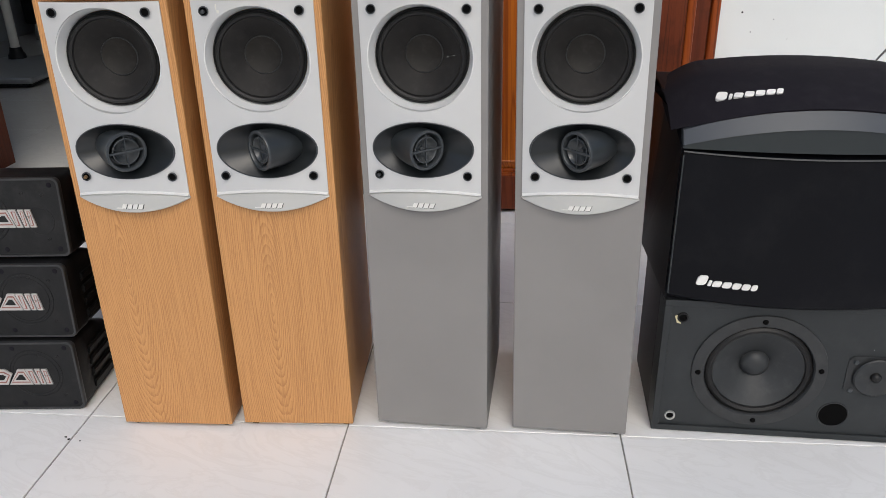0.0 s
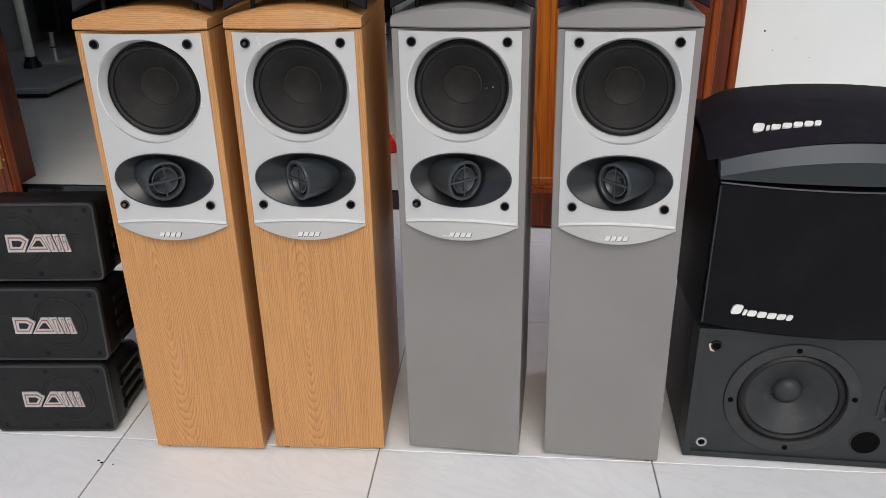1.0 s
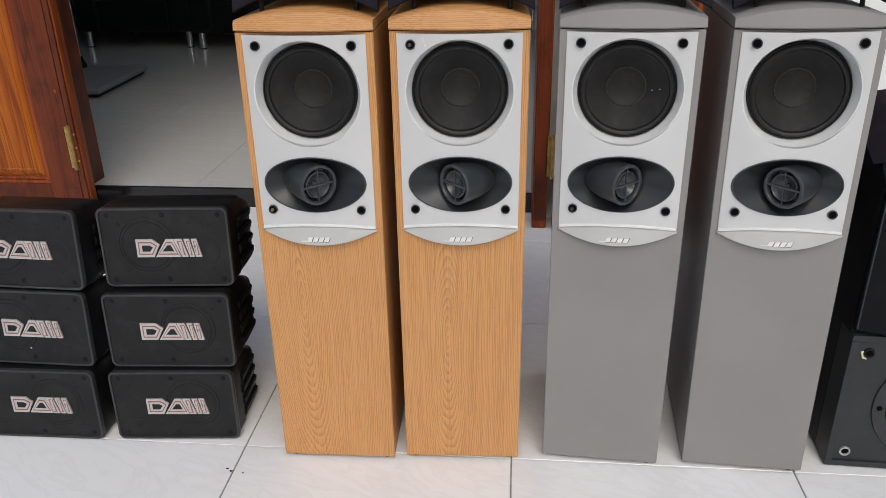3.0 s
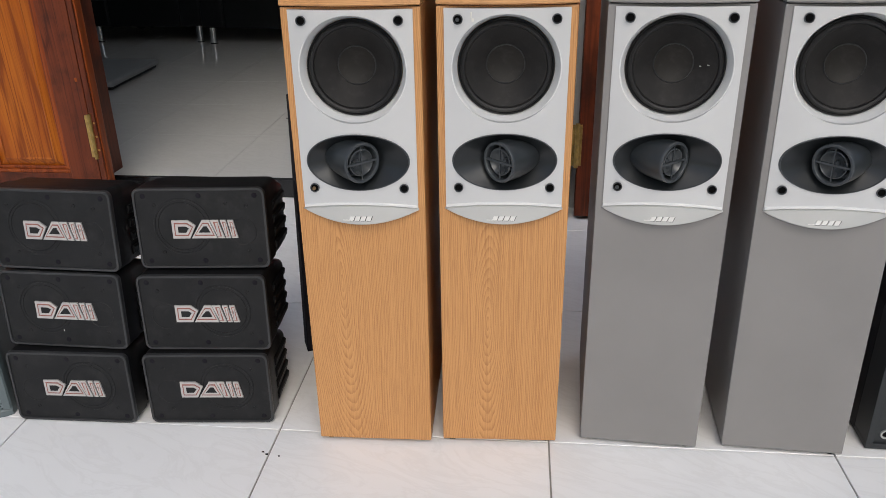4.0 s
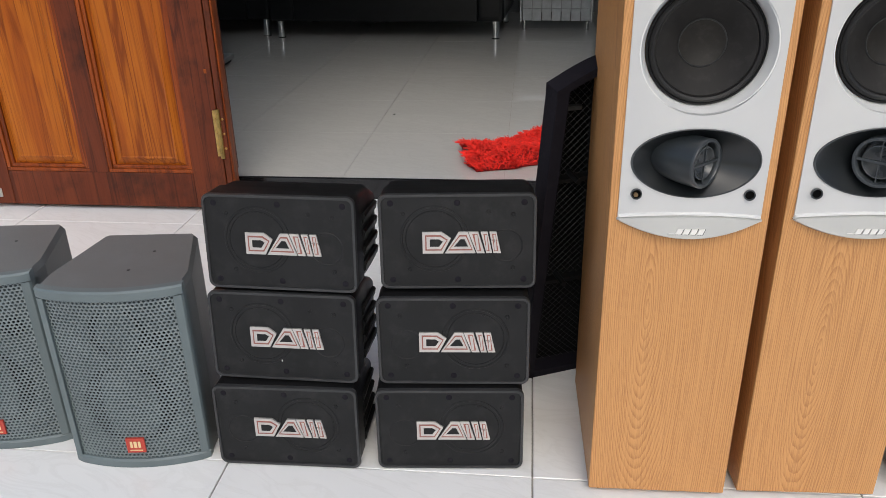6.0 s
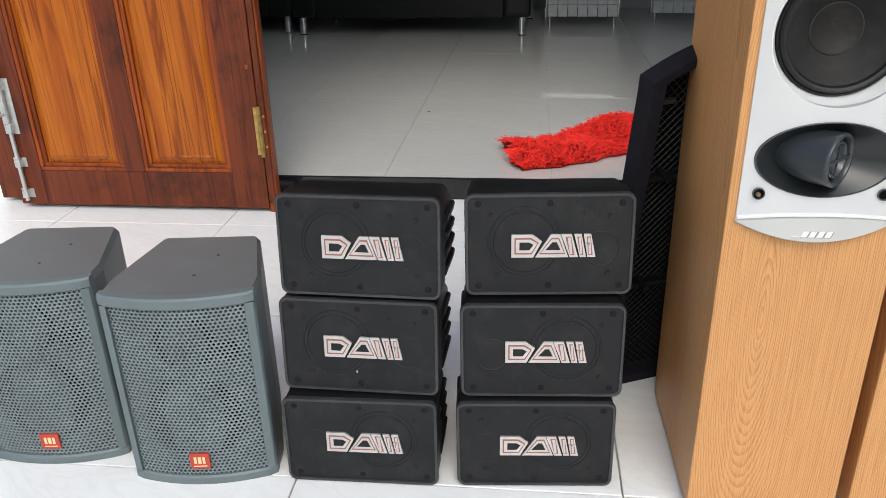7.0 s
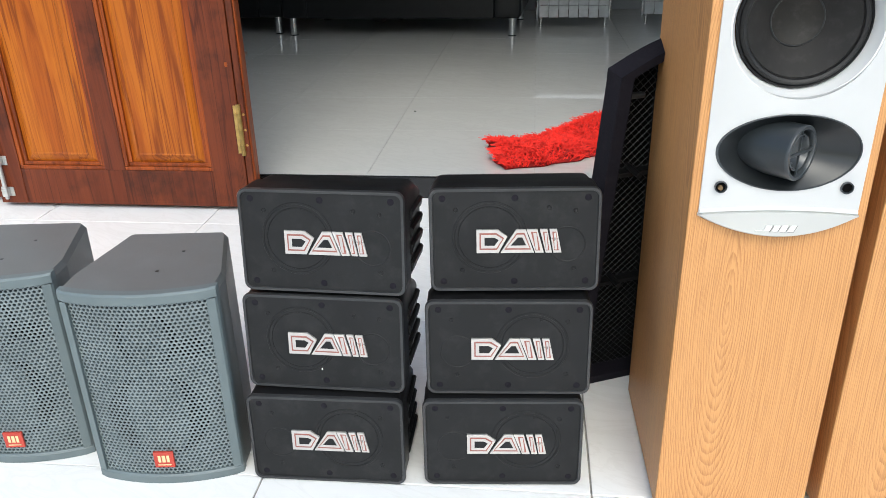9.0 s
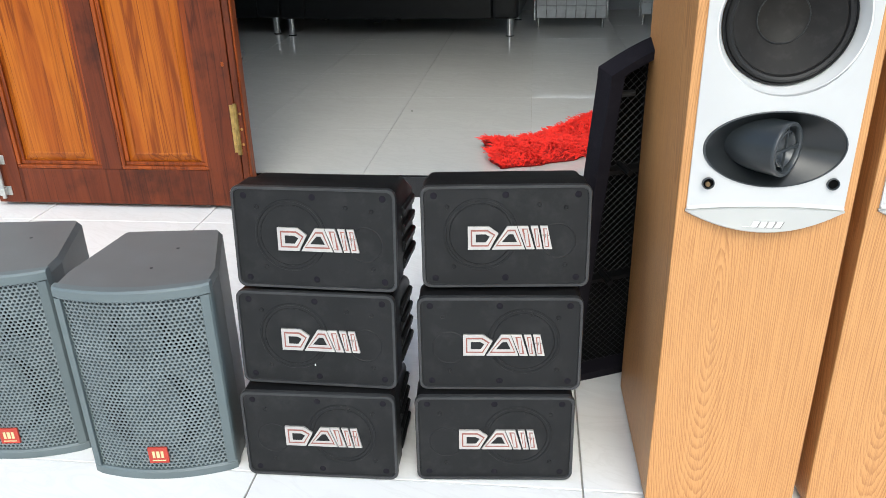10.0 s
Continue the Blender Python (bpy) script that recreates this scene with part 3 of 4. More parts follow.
    part("dust_cap", lathe([(0.0288, 0.0270), (0.0275, 0.0252), (0.0255, 0.0262), (0.016, 0.0295), (0.006, 0.0312), (0, 0.0315)], 48, (0, 0.0075, WOOF_Z)), DUST_CAP, w, "dished brown-black dust cap", smooth=True)
    # raised rim in a paler material that puts its glint into the colour
    part("cap_rim", lathe([(0.0296, 0.0262), (0.0289, 0.0250), (0.0281, 0.0249), (0.0274, 0.0262)], 48, (0, 0.0075, WOOF_Z)), BASKET, w, smooth=True)
    # oval horn with the angled tweeter
    s = -1 if flip else 1
    bowl = []
    for k in range(13):
        f = k / 12
        row = []
        for a in range(64):
            t_ = 2 * math.pi * a / 64
            rx, rz = 0.0785 * (1 - 0.93 * f), 0.0440 * (1 - 0.93 * f)
            x = rx * math.cos(t_) - s * 0.008 * f
            row.append((x, bulge(x) - 0.001 + 0.030 * math.sin(f * math.pi / 2), HORN_Z + rz * math.sin(t_)))
        bowl.append(row)
    rim = [(x * 1.012, y + 0.004, HORN_Z + (z - HORN_Z) * 1.02) for x, y, z in bowl[0]]
    rim_rows = [[(x * k, y - d, HORN_Z + (z - HORN_Z) * k) for x, y, z in bowl[0]] for k, d in ((0.985, 0.0), (0.992, 0.0012), (1.012, 0.0012), (1.020, -0.001))]
    horn = part("horn_bowl", sheet([rim] + bowl, close=True), HORN_BOWL, t, "oval dark plastic horn bowl", smooth=True)
    # pale rim line, the bowl's gloss put into its colour
    part("bowl_rim", sheet(rim_rows, close=True), HORN_LIGHT, horn, smooth=True)
    axis = Vector((s * 0.70, -0.71, 0.0)).normalized()
    tip = Vector((s * 0.008, -0.019, 0))
    base = tip - axis * 0.085
    side = Vector((axis.y, -axis.x, 0))

    def circle(c, r):
        r *= 1.05
        return [tuple(c + side * (r * math.cos(2 * math.pi * a / 48)) + Vector((0, 0, POD_Z + r * math.sin(2 * math.pi * a / 48)))) for a in range(48)]
    rows = [circle(base.lerp(tip, k / 14), 0.0300 * (0.60 + 0.40 * math.sin(min(1, k / 14 * 1.3) * math.pi / 2))) for k in range(15)]
    pod = part("tweeter_pod", sheet(rows, close=True), HORN, t, "angled tweeter pod with a cross bar", smooth=True)
    ring = [circle(tip + axis * d, r) for r, d in ((0.0302, -0.001), (0.0302, 0.0012), (0.0294, 0.0026), (0.0262, 0.0026), (0.0252, 0.0012), (0.0246, -0.004), (0.0242, -0.018), (0.0190, -0.018))]
    part("pod_ring", sheet(ring, close=True), HORN_LIGHT, pod, smooth=True)
    rot = Matrix.Translation(tip + Vector((0, 0, POD_Z))) @ Matrix.Scale(1.05, 4) @ Matrix(((-side.x, -axis.x, 0, 0), (-side.y, -axis.y, 0, 0), (0, 0, 1, 0), (0, 0, 0, 1)))
    bm = lathe([(0.0190, 0.018), (0.0203, 0.0030), (0.0200, 0.0008), (0.0188, 0.0004), (0.0176, 0.0020), (0.0150, 0.0070), (0.0090, 0.0120), (0.0045, 0.0135), (0.0030, 0.0105), (0, 0.0100)], 36)
    bm.transform(rot)
    part("phase_cone", bm, HORN_CONE, pod, smooth=True)
    bm = box(-0.0252, 0.0252, -0.0012, 0.0022, -0.0016, 0.0016, 0.0005)
    box(-0.0008, 0.0008, 0.0003, 0.0024, -0.0250, 0.0250, bm=bm)
    bm.transform(rot)
    part("cross_bar", bm, HORN_LIGHT, pod)
    # sockets of the cover
    for k, (x, z) in enumerate(((-0.0700, 0.7500), (0.0700, 0.7500), (-0.0700, 0.4975), (0.0700, 0.4975))):
        y = bulge(x) - 0.0022
        so = part("socket", lathe([(0.0073, y + 0.001), (0.0070, y - 0.0018), (0.0061, y - 0.0018), (0.0054, y + 0.0005)], 24, (x, 0, z)), HORN_LIGHT, t, "dark round cover socket", smooth=True)
        # shallow disc, the socket's inner shade is in its colour
        part("socket_hole", lathe([(0.0057, y + 0.0003), (0.004, y + 0.0004), (0, y + 0.0005)], 16, (x, 0, z)), DARK_HOLE, so)
        if k in mark:
            part("broken_peg", lathe([(0, y - 0.004), (0.0026, y - 0.0034), (0.003, y)], 10, (x - 0.0008, 0, z - 0.0006)), PEG_END if mark[k] else HORN_LIGHT, so, "broken peg end")
    for x in (-0.085, 0.085):
        for y in (0.02, TD - 0.02):
            part("foot", rod((x, y, -0.001), (x, y, 0.0095), 0.009), BLACK_PLASTIC, t, "black rubber foot")
    return t


def upright(x, y, yaw, side=0.0):
    """A stand on the floor, with a slight lean sideways where the tiles are uneven."""
    return pose(x, y, 0.0) @ pose(0, 0, 0, 0.15, 0, 0) @ pose(0, 0, 0, 0, side, 0) @ pose(0, 0, 0, 0, 0, yaw)


TOWERS = ((0.187, -0.024, 1.2, 0.0, OAK, False, "tall floor loudspeaker in oak veneer with silver front", {2: True}),
          (0.4105, -0.010, 2.4, 0.0, OAK, True, "tall floor loudspeaker in oak veneer with chipped silver front", {0: False}),
          (0.6575, 0.001, -3.6, -0.3, GREY_VENEER, False, "tall floor loudspeaker in grey vinyl with silver front", {2: False}),
          (0.906, -0.001, -3.7, -0.8, GREY_VENEER, True, "tall floor loudspeaker in grey vinyl with plain silver front", {}))
for x, y, yaw, side, veneer, flip, label, mark in TOWERS:
    m = upright(x, y, yaw, side) @ Matrix.Diagonal((1, 1, 0.996, 1))
    tw = tower(veneer, flip, m, label, mark)
    if label.count("chipped"):
        for px, pz, ww, hh in ((-0.052, 0.752, 0.002, 0.008), (-0.0505, 0.747, 0.0035, 0.0045)):
            part("paint_smear", box(px, px + ww, bulge(px) - 0.0006, bulge(px), pz, pz + hh, 0.0004), CREAM_TUBE, tw, "pale smear on the silver paint")
    if "plain" not in label and veneer != OAK:
        for px, pz, ww in ((0.036, 0.676, 0.0024), (0.046, 0.679, 0.003)):
            part("pale_speck", box(px, px + ww, 0.0160 + (0.046 - px) * 0.6, 0.0215 + (0.046 - px) * 0.6, pz, pz + 0.0007), STEEL, tw, "pale speck on the cone")
    # its cover lies across the top on four pegs
    cv = thing("speaker_cover", m @ pose(0.002, 0.012, 0.7875, 0, 0, -1.5 if flip else 1.0), "arched dark cloth loudspeaker cover lying on a tower", "speaker cover", "covers on the towers")
    rows = []
    for k in range(25):
        u = -1 + 2 * k / 24
        xx, q = u * 0.105, 1 - u * u
        zl = 0.006 + 0.029 * q
        zh = zl + 0.020 + 0.010 * q
        rows.append([(xx, 0.002, zl), (xx, 0.0, zl + 0.002), (xx, 0.004, zh - 0.003), (xx, 0.010, zh), (xx, 0.285, zh), (xx, 0.29, zl), (xx, 0.285, zl), (xx, 0.275, zl + 0.012), (xx, 0.02, zl + 0.012), (xx, 0.012, zl)])
    bm = sheet(rows, close=True)
    bm.verts.ensure_lookup_table()
    bm.faces.new(bm.verts[0:10])
    bm.faces.new(bm.verts[-10:])
    part("cover_shell", bm, CLOTH_COVER, cv, smooth=True)
    for px in (-0.070, 0.070):
        for py in (0.03, 0.25):
            zc = 0.0155 * (1 - (px / 0.101) ** 2) - 0.003
            part("peg", rod((px, py, zc), (px, py, 0.030), 0.0035), BLACK_PLASTIC, cv, "black plastic cover peg")


# ---- small black box loudspeakers, stacked ----
DW, DH, DD = 0.233, 0.1500, 0.190


def logo_plate(parent, cx, y, cz):
    """Plain metal plates with thin red inlaid lines in place of the maker's letters."""
    h = 0.0165
    shapes = (((-0.056, -h), (-0.056, h), (-0.027, h), (-0.014, h * 0.4), (-0.026, -h)),
              ((-0.023, -h), (-0.002, h), (0.011, h), (0.0225, -h)),
              ((0.0245, -h), (0.0120, h), (0.0265, h), (0.0360, -h)),
              ((0.0385, -h), (0.0300, h), (0.0400, h), (0.0470, -h)),
              ((0.0490, -h), (0.0430, h), (0.0530, h), (0.0600, -h)))
    for o in shapes:
        mx = sum(a for a, b in o) / len(o)
        p = part("logo_plate", prism([(cx + a, cz + b) for a, b in o], y - 0.0030, y + 0.001), LOGO_METAL, parent, "pinkish silver logo plate")
        wide = mx < 0.02
        for f, g, m_, d in ((0.80, 0.72, LOGO_RED, 0.0034), (0.70, 0.58, LOGO_METAL, 0.0038), (0.46, 0.34, MESH_BLACK, 0.0042)) if wide else ((0.55, 0.80, LOGO_RED, 0.0034), (0.30, 0.72, LOGO_METAL, 0.0038)):
            part("logo_line", prism([(cx + mx + (a - mx) * f, cz + b * g) for a, b in o], y - d, y - 0.0025), m_, p)


def box_speaker(m, swapped, label):
    t = thing("box_speaker", m, label, "loudspeaker", "stacked box loudspeakers")
    # tapered shell behind the front
    rows = []
    for y, w, h, dz in ((0.004, DW - 0.006, DH - 0.006, 0), (0.012, DW - 0.004, DH - 0.003, 0), (0.050, DW - 0.003, DH - 0.003, 0), (0.056, DW - 0.008, DH - 0.006, -0.001), (0.100, DW - 0.008, DH - 0.008, -0.003), (0.150, DW - 0.010, DH - 0.030, -0.013), (DD, DW - 0.040, DH - 0.060, -0.027)):
        rows.append([(a, y, DH / 2 + b + dz) for a, b in rounded(w, h, 0.012)])
    bm = sheet(rows, close=True)
    bm.faces.new([v for v in bm.verts if abs(v.co.y - DD) < 1e-6])
    part("shell", bm, BLACK_PLASTIC, t, "ribbed black plastic shell", smooth=True)
    for s in (-1, 1):
        for k in range(4):
            z = 0.016 + k * 0.0250
            o = [(s * (DW / 2 - 0.026), z), (s * (DW / 2 - 0.003), z + 0.0005), (s * (DW / 2 - 0.0005), z + 0.003), (s * (DW / 2 + 0.0015), z + 0.013), (s * (DW / 2 - 0.0005), z + 0.0165), (s * (DW / 2 - 0.026), z + 0.019)]
            part("rib", prism(o, 0.057, 0.142), BLACK_PLASTIC, t)
    # rim and mesh of the front
    o, i = rounded(DW, DH - 0.004, 0.012), rounded(DW - 0.009, DH - 0.013, 0.009)
    rows = [[(a * 0.99, 0.010, DH / 2 + b * 0.985) for a, b in o], [(a, 0.006, DH / 2 + b) for a, b in o], [(a, 0.001, DH / 2 + b) for a, b in o], [(a * 0.992, -0.0012, DH / 2 + b * 0.988) for a, b in o], [(a, -0.0012, DH / 2 + b) for a, b in i], [(a * 0.995, 0.002, DH / 2 + b * 0.99) for a, b in i]]
    part("rim", sheet(rows, close=True), BLACK_RIM, t, "worn dark grey front rim", smooth=True)
    mesh = part("mesh_front", prism([(a * 0.997, DH / 2 + b * 0.997) for a, b in i], 0.0012, 0.006), MESH_BLACK, t, "dusty black front mesh")
    wx = 0.034 if swapped else -0.034
    for r0, r1 in ((0.0515, 0.0475), (0.0440, 0.0425)):
        part("woofer_ring", lathe([(r0, 0.0014), (r0 - 0.0008, 0.0003), (r1 + 0.0008, 0.0003), (r1, 0.0014)], 56, (wx, 0, DH / 2 + 0.004)), MESH_BLACK, mesh, smooth=True)
    part("tweeter_ring", lathe([(0.026, 0.0014), (0.0245, 0.0006), (0.023, 0.0014)], 40, (-wx * 2.1, 0, DH / 2 - 0.006)), MESH_BLACK, mesh, smooth=True)
    for x in (-0.098, 0.0, 0.098):
        for z in (0.016, DH - 0.016):
            part("front_stud", lathe([(0, 0.0004), (0.0035, 0.0006), (0.0052, 0.0014)], 16, (x, 0, z)), CLOTH_COVER, mesh, smooth=True)
    for x, z in ((-0.072, 0.032), (0.082, 0.034), (0.082, DH - 0.034), (-0.080, DH - 0.032), (0.046, DH - 0.030)):
        part("small_stud", lathe([(0.0035, 0.0014), (0.003, 0.0006), (0.002, 0.0014)], 12, (x, 0, z)), BLACK_PLASTIC, mesh)
    logo_plate(t, 0.004, 0.0012, DH / 2 - 0.0005)
    return t


STACK = ((-0.393, -0.005, 0.0, 1.0, True, 0.10), (-0.391, 0.019, 0.1505, -1.0, False, 0.17), (-0.385, 0.033, 0.3030, -1.6, False, 0.19),
         (-0.132, 0.010, 0.0, 4.2, True, 0.08), (-0.126, 0.028, 0.1505, 3.6, True, 0.12), (-0.120, 0.057, 0.3030, 4.2, False, 0.17))
for x, y, z, yaw, swapped, rake in STACK:
    raked = Matrix(((1, 0, 0, 0), (0, 1, rake, 0), (0, 0, 1, 0), (0, 0, 0, 1)))
    bs_ = box_speaker(pose(x, y, z, 0, 0, yaw) @ raked, swapped, "black box loudspeaker with ribbed sides, " + ("standing on the tiles" if z == 0 else "stacked on another"))
    if x == -0.391:
        part("pale_speck", box(-0.006, -0.0045, 0.0004, 0.0011, 0.033, 0.036), WHITE_MARK, bs_, "small pale speck")


# ---- grey-green loudspeakers with perforated fronts ----
JW, JH, JD = 0.222, 0.322, 0.205


def jbulge(x):
    return -0.021 * (1 - (x / (JW / 2)) ** 2)


def perforated(x0, x1, z0, z1, y, pitch=0.0066, hole=0.00255):
    """Steel sheet with staggered six-sided holes, bent like the front."""
    verts, faces = [], []
    rowh = pitch * math.sqrt(3) / 2
    nz = int((z1 - z0) / rowh)
    nx = int((x1 - x0) / pitch)
    rc = pitch / math.sqrt(3)
    for j in range(nz + 1):
        for i in range(nx + 1):
            cx = x0 + i * pitch + (pitch / 2 if j % 2 else 0)
            cz = z0 + j * rowh
            if cx > x1 + pitch / 2:
                continue
            b = len(verts)
            for r in (rc, hole, hole * 0.96):
                for k in range(6):
                    a = radians(30 + 60 * k)
                    x = cx + r * math.cos(a)
                    verts.append((x, y + jbulge(max(-0.1, min(0.1, x))) + (0.0016 if r == hole * 0.96 else 0), cz + r * math.sin(a)))
            for k in range(6):
                q = (k + 1) % 6
                faces.append((b + k, b + q, b + 6 + q, b + 6 + k))
                faces.append((b + 6 + k, b + 6 + q, b + 12 + q, b + 12 + k))
    return verts, faces


def stage_speaker(m, label):
    t = thing("stage_speaker", m, label, "loudspeaker", "grey-green loudspeakers")
    # shell: wide bowed front, narrow back
    rows = []
    for z, k in ((0.0, 0.985), (0.006, 1.0), (JH - 0.010, 1.0), (JH, 0.96)):
        front = [(-JW / 2 + JW * i / 16, 0.012 + jbulge(-JW / 2 + JW * i / 16)) for i in range(17)]
        back = [(JW / 2, 0.05), (0.079, JD - 0.006), (0.074, JD), (-0.074, JD), (-0.079, JD - 0.006), (-JW / 2, 0.05)]
        rows.append([(x * k, y if y < 0.02 else y * k, z) for x, y in front + back])
    bm = sheet(rows, close=True)
    bm.verts.ensure_lookup_table()
    n = len(rows[0])
    bm.faces.new(bm.verts[:n])
    bm.faces.new(bm.verts[-n:])
    part("shell", bm, GREY_TOP, t, "dark grey textured shell")
    # frame round the front
    bt, bs = 0.015, 0.013
    def rail(z0, z1):
        r = []
        for i in range(21):
            x = -JW / 2 + JW * i / 20
            y = jbulge(x)
            e = 0.003 if i in (0, 20) else 0.0
            r.append([(x, y + 0.0125, z0), (x, y - 0.001 + e, z0), (x, y - 0.004 + e, z0 + 0.0005), (x, y - 0.004 + e, z1 - 0.003), (x, y - 0.001 + e, z1), (x, y + 0.0125, z1)])
        b = sheet(r, close=True)
        b.verts.ensure_lookup_table()
        b.faces.new(b.verts[:6])
        b.faces.new(b.verts[-6:])
        return b
    part("front_frame", rail(JH - bt, JH + 0.001), GREY_GREEN, t, "grey-green front frame", smooth=True)
    part("front_frame", rail(0.0, bt), GREY_GREEN, t, "grey-green front frame", smooth=True)
    for s in (-1, 1):
        o = [(s * JW / 2, 0.02), (s * JW / 2, 0.0), (s * (JW / 2 - 0.002), -0.004), (s * (JW / 2 - bs), jbulge(JW / 2 - bs) - 0.004), (s * (JW / 2 - bs), 0.010)]
        b = sheet([[(x, y, z) for x, y in o] for z in (bt + 0.0002, JH - bt - 0.0002)], close=True)
        part("front_frame", b, GREY_GREEN, t, "grey-green front frame")
    # dark inside with the driver that shows through the holes
    rows = [[(-0.098 + 0.196 * i / 12, 0.0105 + jbulge(-0.098 + 0.196 * i / 12), z) for i in range(13)] for z in (bt, JH - bt)]
    back = part("baffle", sheet(rows), FOAM, t)
    part("driver", lathe([(0.074, -0.0125), (0.068, -0.0142), (0.062, -0.012), (0.03, -0.0105), (0, -0.0115)], 40, (0, 0.004, 0.115)), DARK_HOLE, back, smooth=True)
    part("high_driver", lathe([(0.045, -0.0128), (0.041, -0.0142), (0.03, -0.012), (0, -0.0115)], 36, (0.004, 0.004, 0.245)), DARK_HOLE, back, smooth=True)
    # flat dark disc stands for the shade inside the port
    rows = [[(0.066 + r * math.cos(k * math.pi / 14), 0.006 + jbulge(0.066 + r * math.cos(k * math.pi / 14)), 0.230 + r * math.sin(k * math.pi / 14)) for k in range(28)] for r in (0.0175, 0.010, 0.001)]
    part("port", sheet(rows, close=True), DARK_HOLE, back)
    v, f = perforated(-JW / 2 + bs + 0.001, JW / 2 - bs - 0.001, bt + 0.001, JH - bt - 0.001, 0.0015)
    me = bpy.data.meshes.new("perforated_grille")
    me.from_pydata(v, [], f)
    me.materials.append(PERF)
    g = new("perforated_grille", me)
    g.parent = t
    tagged(g, "perforated grey steel front grille", kind="stuff")
    b = part("badge", box(-0.015, 0.015, jbulge(0) - 0.003, jbulge(0) + 0.001, 0.030, 0.058, 0.0008), BADGE_RED, t, "small square red badge")
    y = jbulge(0) - 0.003
    for x0, x1, z0, z1 in ((-0.0085, -0.0045, 0.040, 0.052), (-0.0025, 0.0025, 0.040, 0.052), (0.0045, 0.0085, 0.040, 0.052), (-0.010, 0.0105, 0.0345, 0.036)):
        part("badge_bar", box(x0, x1, y - 0.0006, y + 0.0005, z0, z1), BADGE_CREAM, b)
    for x, yy in ((0.012, 0.055), (0.03, 0.125)):
        part("top_insert", rod((x, yy, JH - 0.002), (x, yy, JH + 0.0005), 0.0027), BASKET, t)
    return t


stage_speaker(pose(-0.643, -0.004, 0, 0, 0, 6.8), "grey-green loudspeaker with perforated front beside the stack")
stage_speaker(pose(-0.903, 0.022, 0, 0, 0, 6.6), "grey-green loudspeaker with perforated front and red badge")


# ---- black loudspeakers on the right ----
def low_speaker():
    w, h, d = 0.43, 0.268, 0.235
    t = thing("bookshelf_speaker", pose(1.057, 0.023, 0, 0, 0, -2.1) @ Matrix.Diagonal((1.028, 1, 1.005, 1)), "black wooden loudspeaker lying on its side, cover off", "loudspeaker")
    bm = box(0, w, 0.055, d, 0.003, h, 0.001)
    part("cabinet", bm, SATIN_BLACK, t)
    for o in ((0, w, h - 0.011, h), (0, w, 0.003, 0.014), (0, 0.012, 0.014, h - 0.011), (w - 0.012, w, 0.014, h - 0.011)):
        part("edge_strip", box(o[0], o[1], -0.001, 0.0548, o[2], o[3], 0.0012), BAFFLE, t)
    c = (0.166, 0.0035, 0.134)
    x0, x1, z0, z1, y = 0.0122, 0.285, 0.0142, h - 0.0112, 0.0035
    rows = []
    angles = sorted({2 * math.pi * k / 64 for k in range(64)} | {math.atan2(z - c[2], x - c[0]) % (2 * math.pi) for x in (x0, x1) for z in (z0, z1)})
    for f in (0.0, 1.0):
        row = []
        for a in angles:
            ca, sa = math.cos(a), math.sin(a)
            k = min(((x1 - c[0]) if ca > 0 else (c[0] - x0)) / max(abs(ca), 1e-9), ((z1 - c[2]) if sa > 0 else (c[2] - z0)) / max(abs(sa), 1e-9))
            r = 0.095 + (k - 0.095) * f
            row.append((c[0] + r * ca, y, c[2] + r * sa))
        rows.append(row)
    bm = sheet([[(p[0], y + 0.05, p[2]) for p in rows[0]]] + rows, close=True)
    box(0.285, w - 0.0122, y, y + 0.01, z0, z1, bm=bm)
    part("baffle", bm, BAFFLE, t)
    wo = part("woofer", lathe([(0.111, 0.0005), (0.110, -0.0035), (0.106, -0.0045), (0.0905, -0.0045), (0.0885, -0.002), (0.0882, 0.006)], 72, c), BASKET, t, "round grey-black woofer", smooth=True)
    part("surround", lathe([(0.0882, 0.003), (0.0862, -0.0005), (0.081, -0.003), (0.0765, -0.0005), (0.0752, 0.003)], 72, c), RUBBER, wo, smooth=True)
    part("cone", lathe([(0.0755, 0.0026), (0.0735, 0.002), (0.05, 0.014), (0.024, 0.029)], 72, c), POLY_CONE, wo, smooth=True)
    part("dust_cap", lathe([(0.0245, 0.0285), (0.022, 0.021), (0.015, 0.016), (0.007, 0.0138), (0, 0.013)], 40, c), POLY_CONE, wo, smooth=True)
    for a in (5, 92, 183, 272):
        x, z = 0.0995 * math.cos(radians(a)), 0.0995 * math.sin(radians(a))
        part("bolt", lathe([(0, -0.0062), (0.002, -0.0072), (0.004, -0.0065), (0.0048, -0.0044)], 12, (c[0] + x, c[1], c[2] + z)), DARK_HOLE, wo)
    tw = (0.352, -0.0010, 0.136)
    o = [(tw[0] + a, tw[2] + b) for a, b in ((-0.046, -0.026), (-0.038, -0.034), (0.038, -0.034), (0.046, -0.026), (0.046, 0.030), (0.038, 0.038), (-0.038, 0.038), (-0.046, 0.030))]
    tp = part("tweeter_plate", prism(o, 0.0018, 0.0055), BASKET, t, "grey-black tweeter plate with dome")
    part("tweeter_ring", lathe([(0.036, -0.0025), (0.034, -0.0045), (0.031, -0.004), (0.012, 0.002), (0.0085, 0.001)], 40, tw), POLY_CONE, tp, smooth=True)
    part("tweeter_dome", lathe([(0.0088, 0.0015), (0.008, -0.004), (0.005, -0.007), (0, -0.008)], 24, tw), RUBBER, tp, smooth=True)
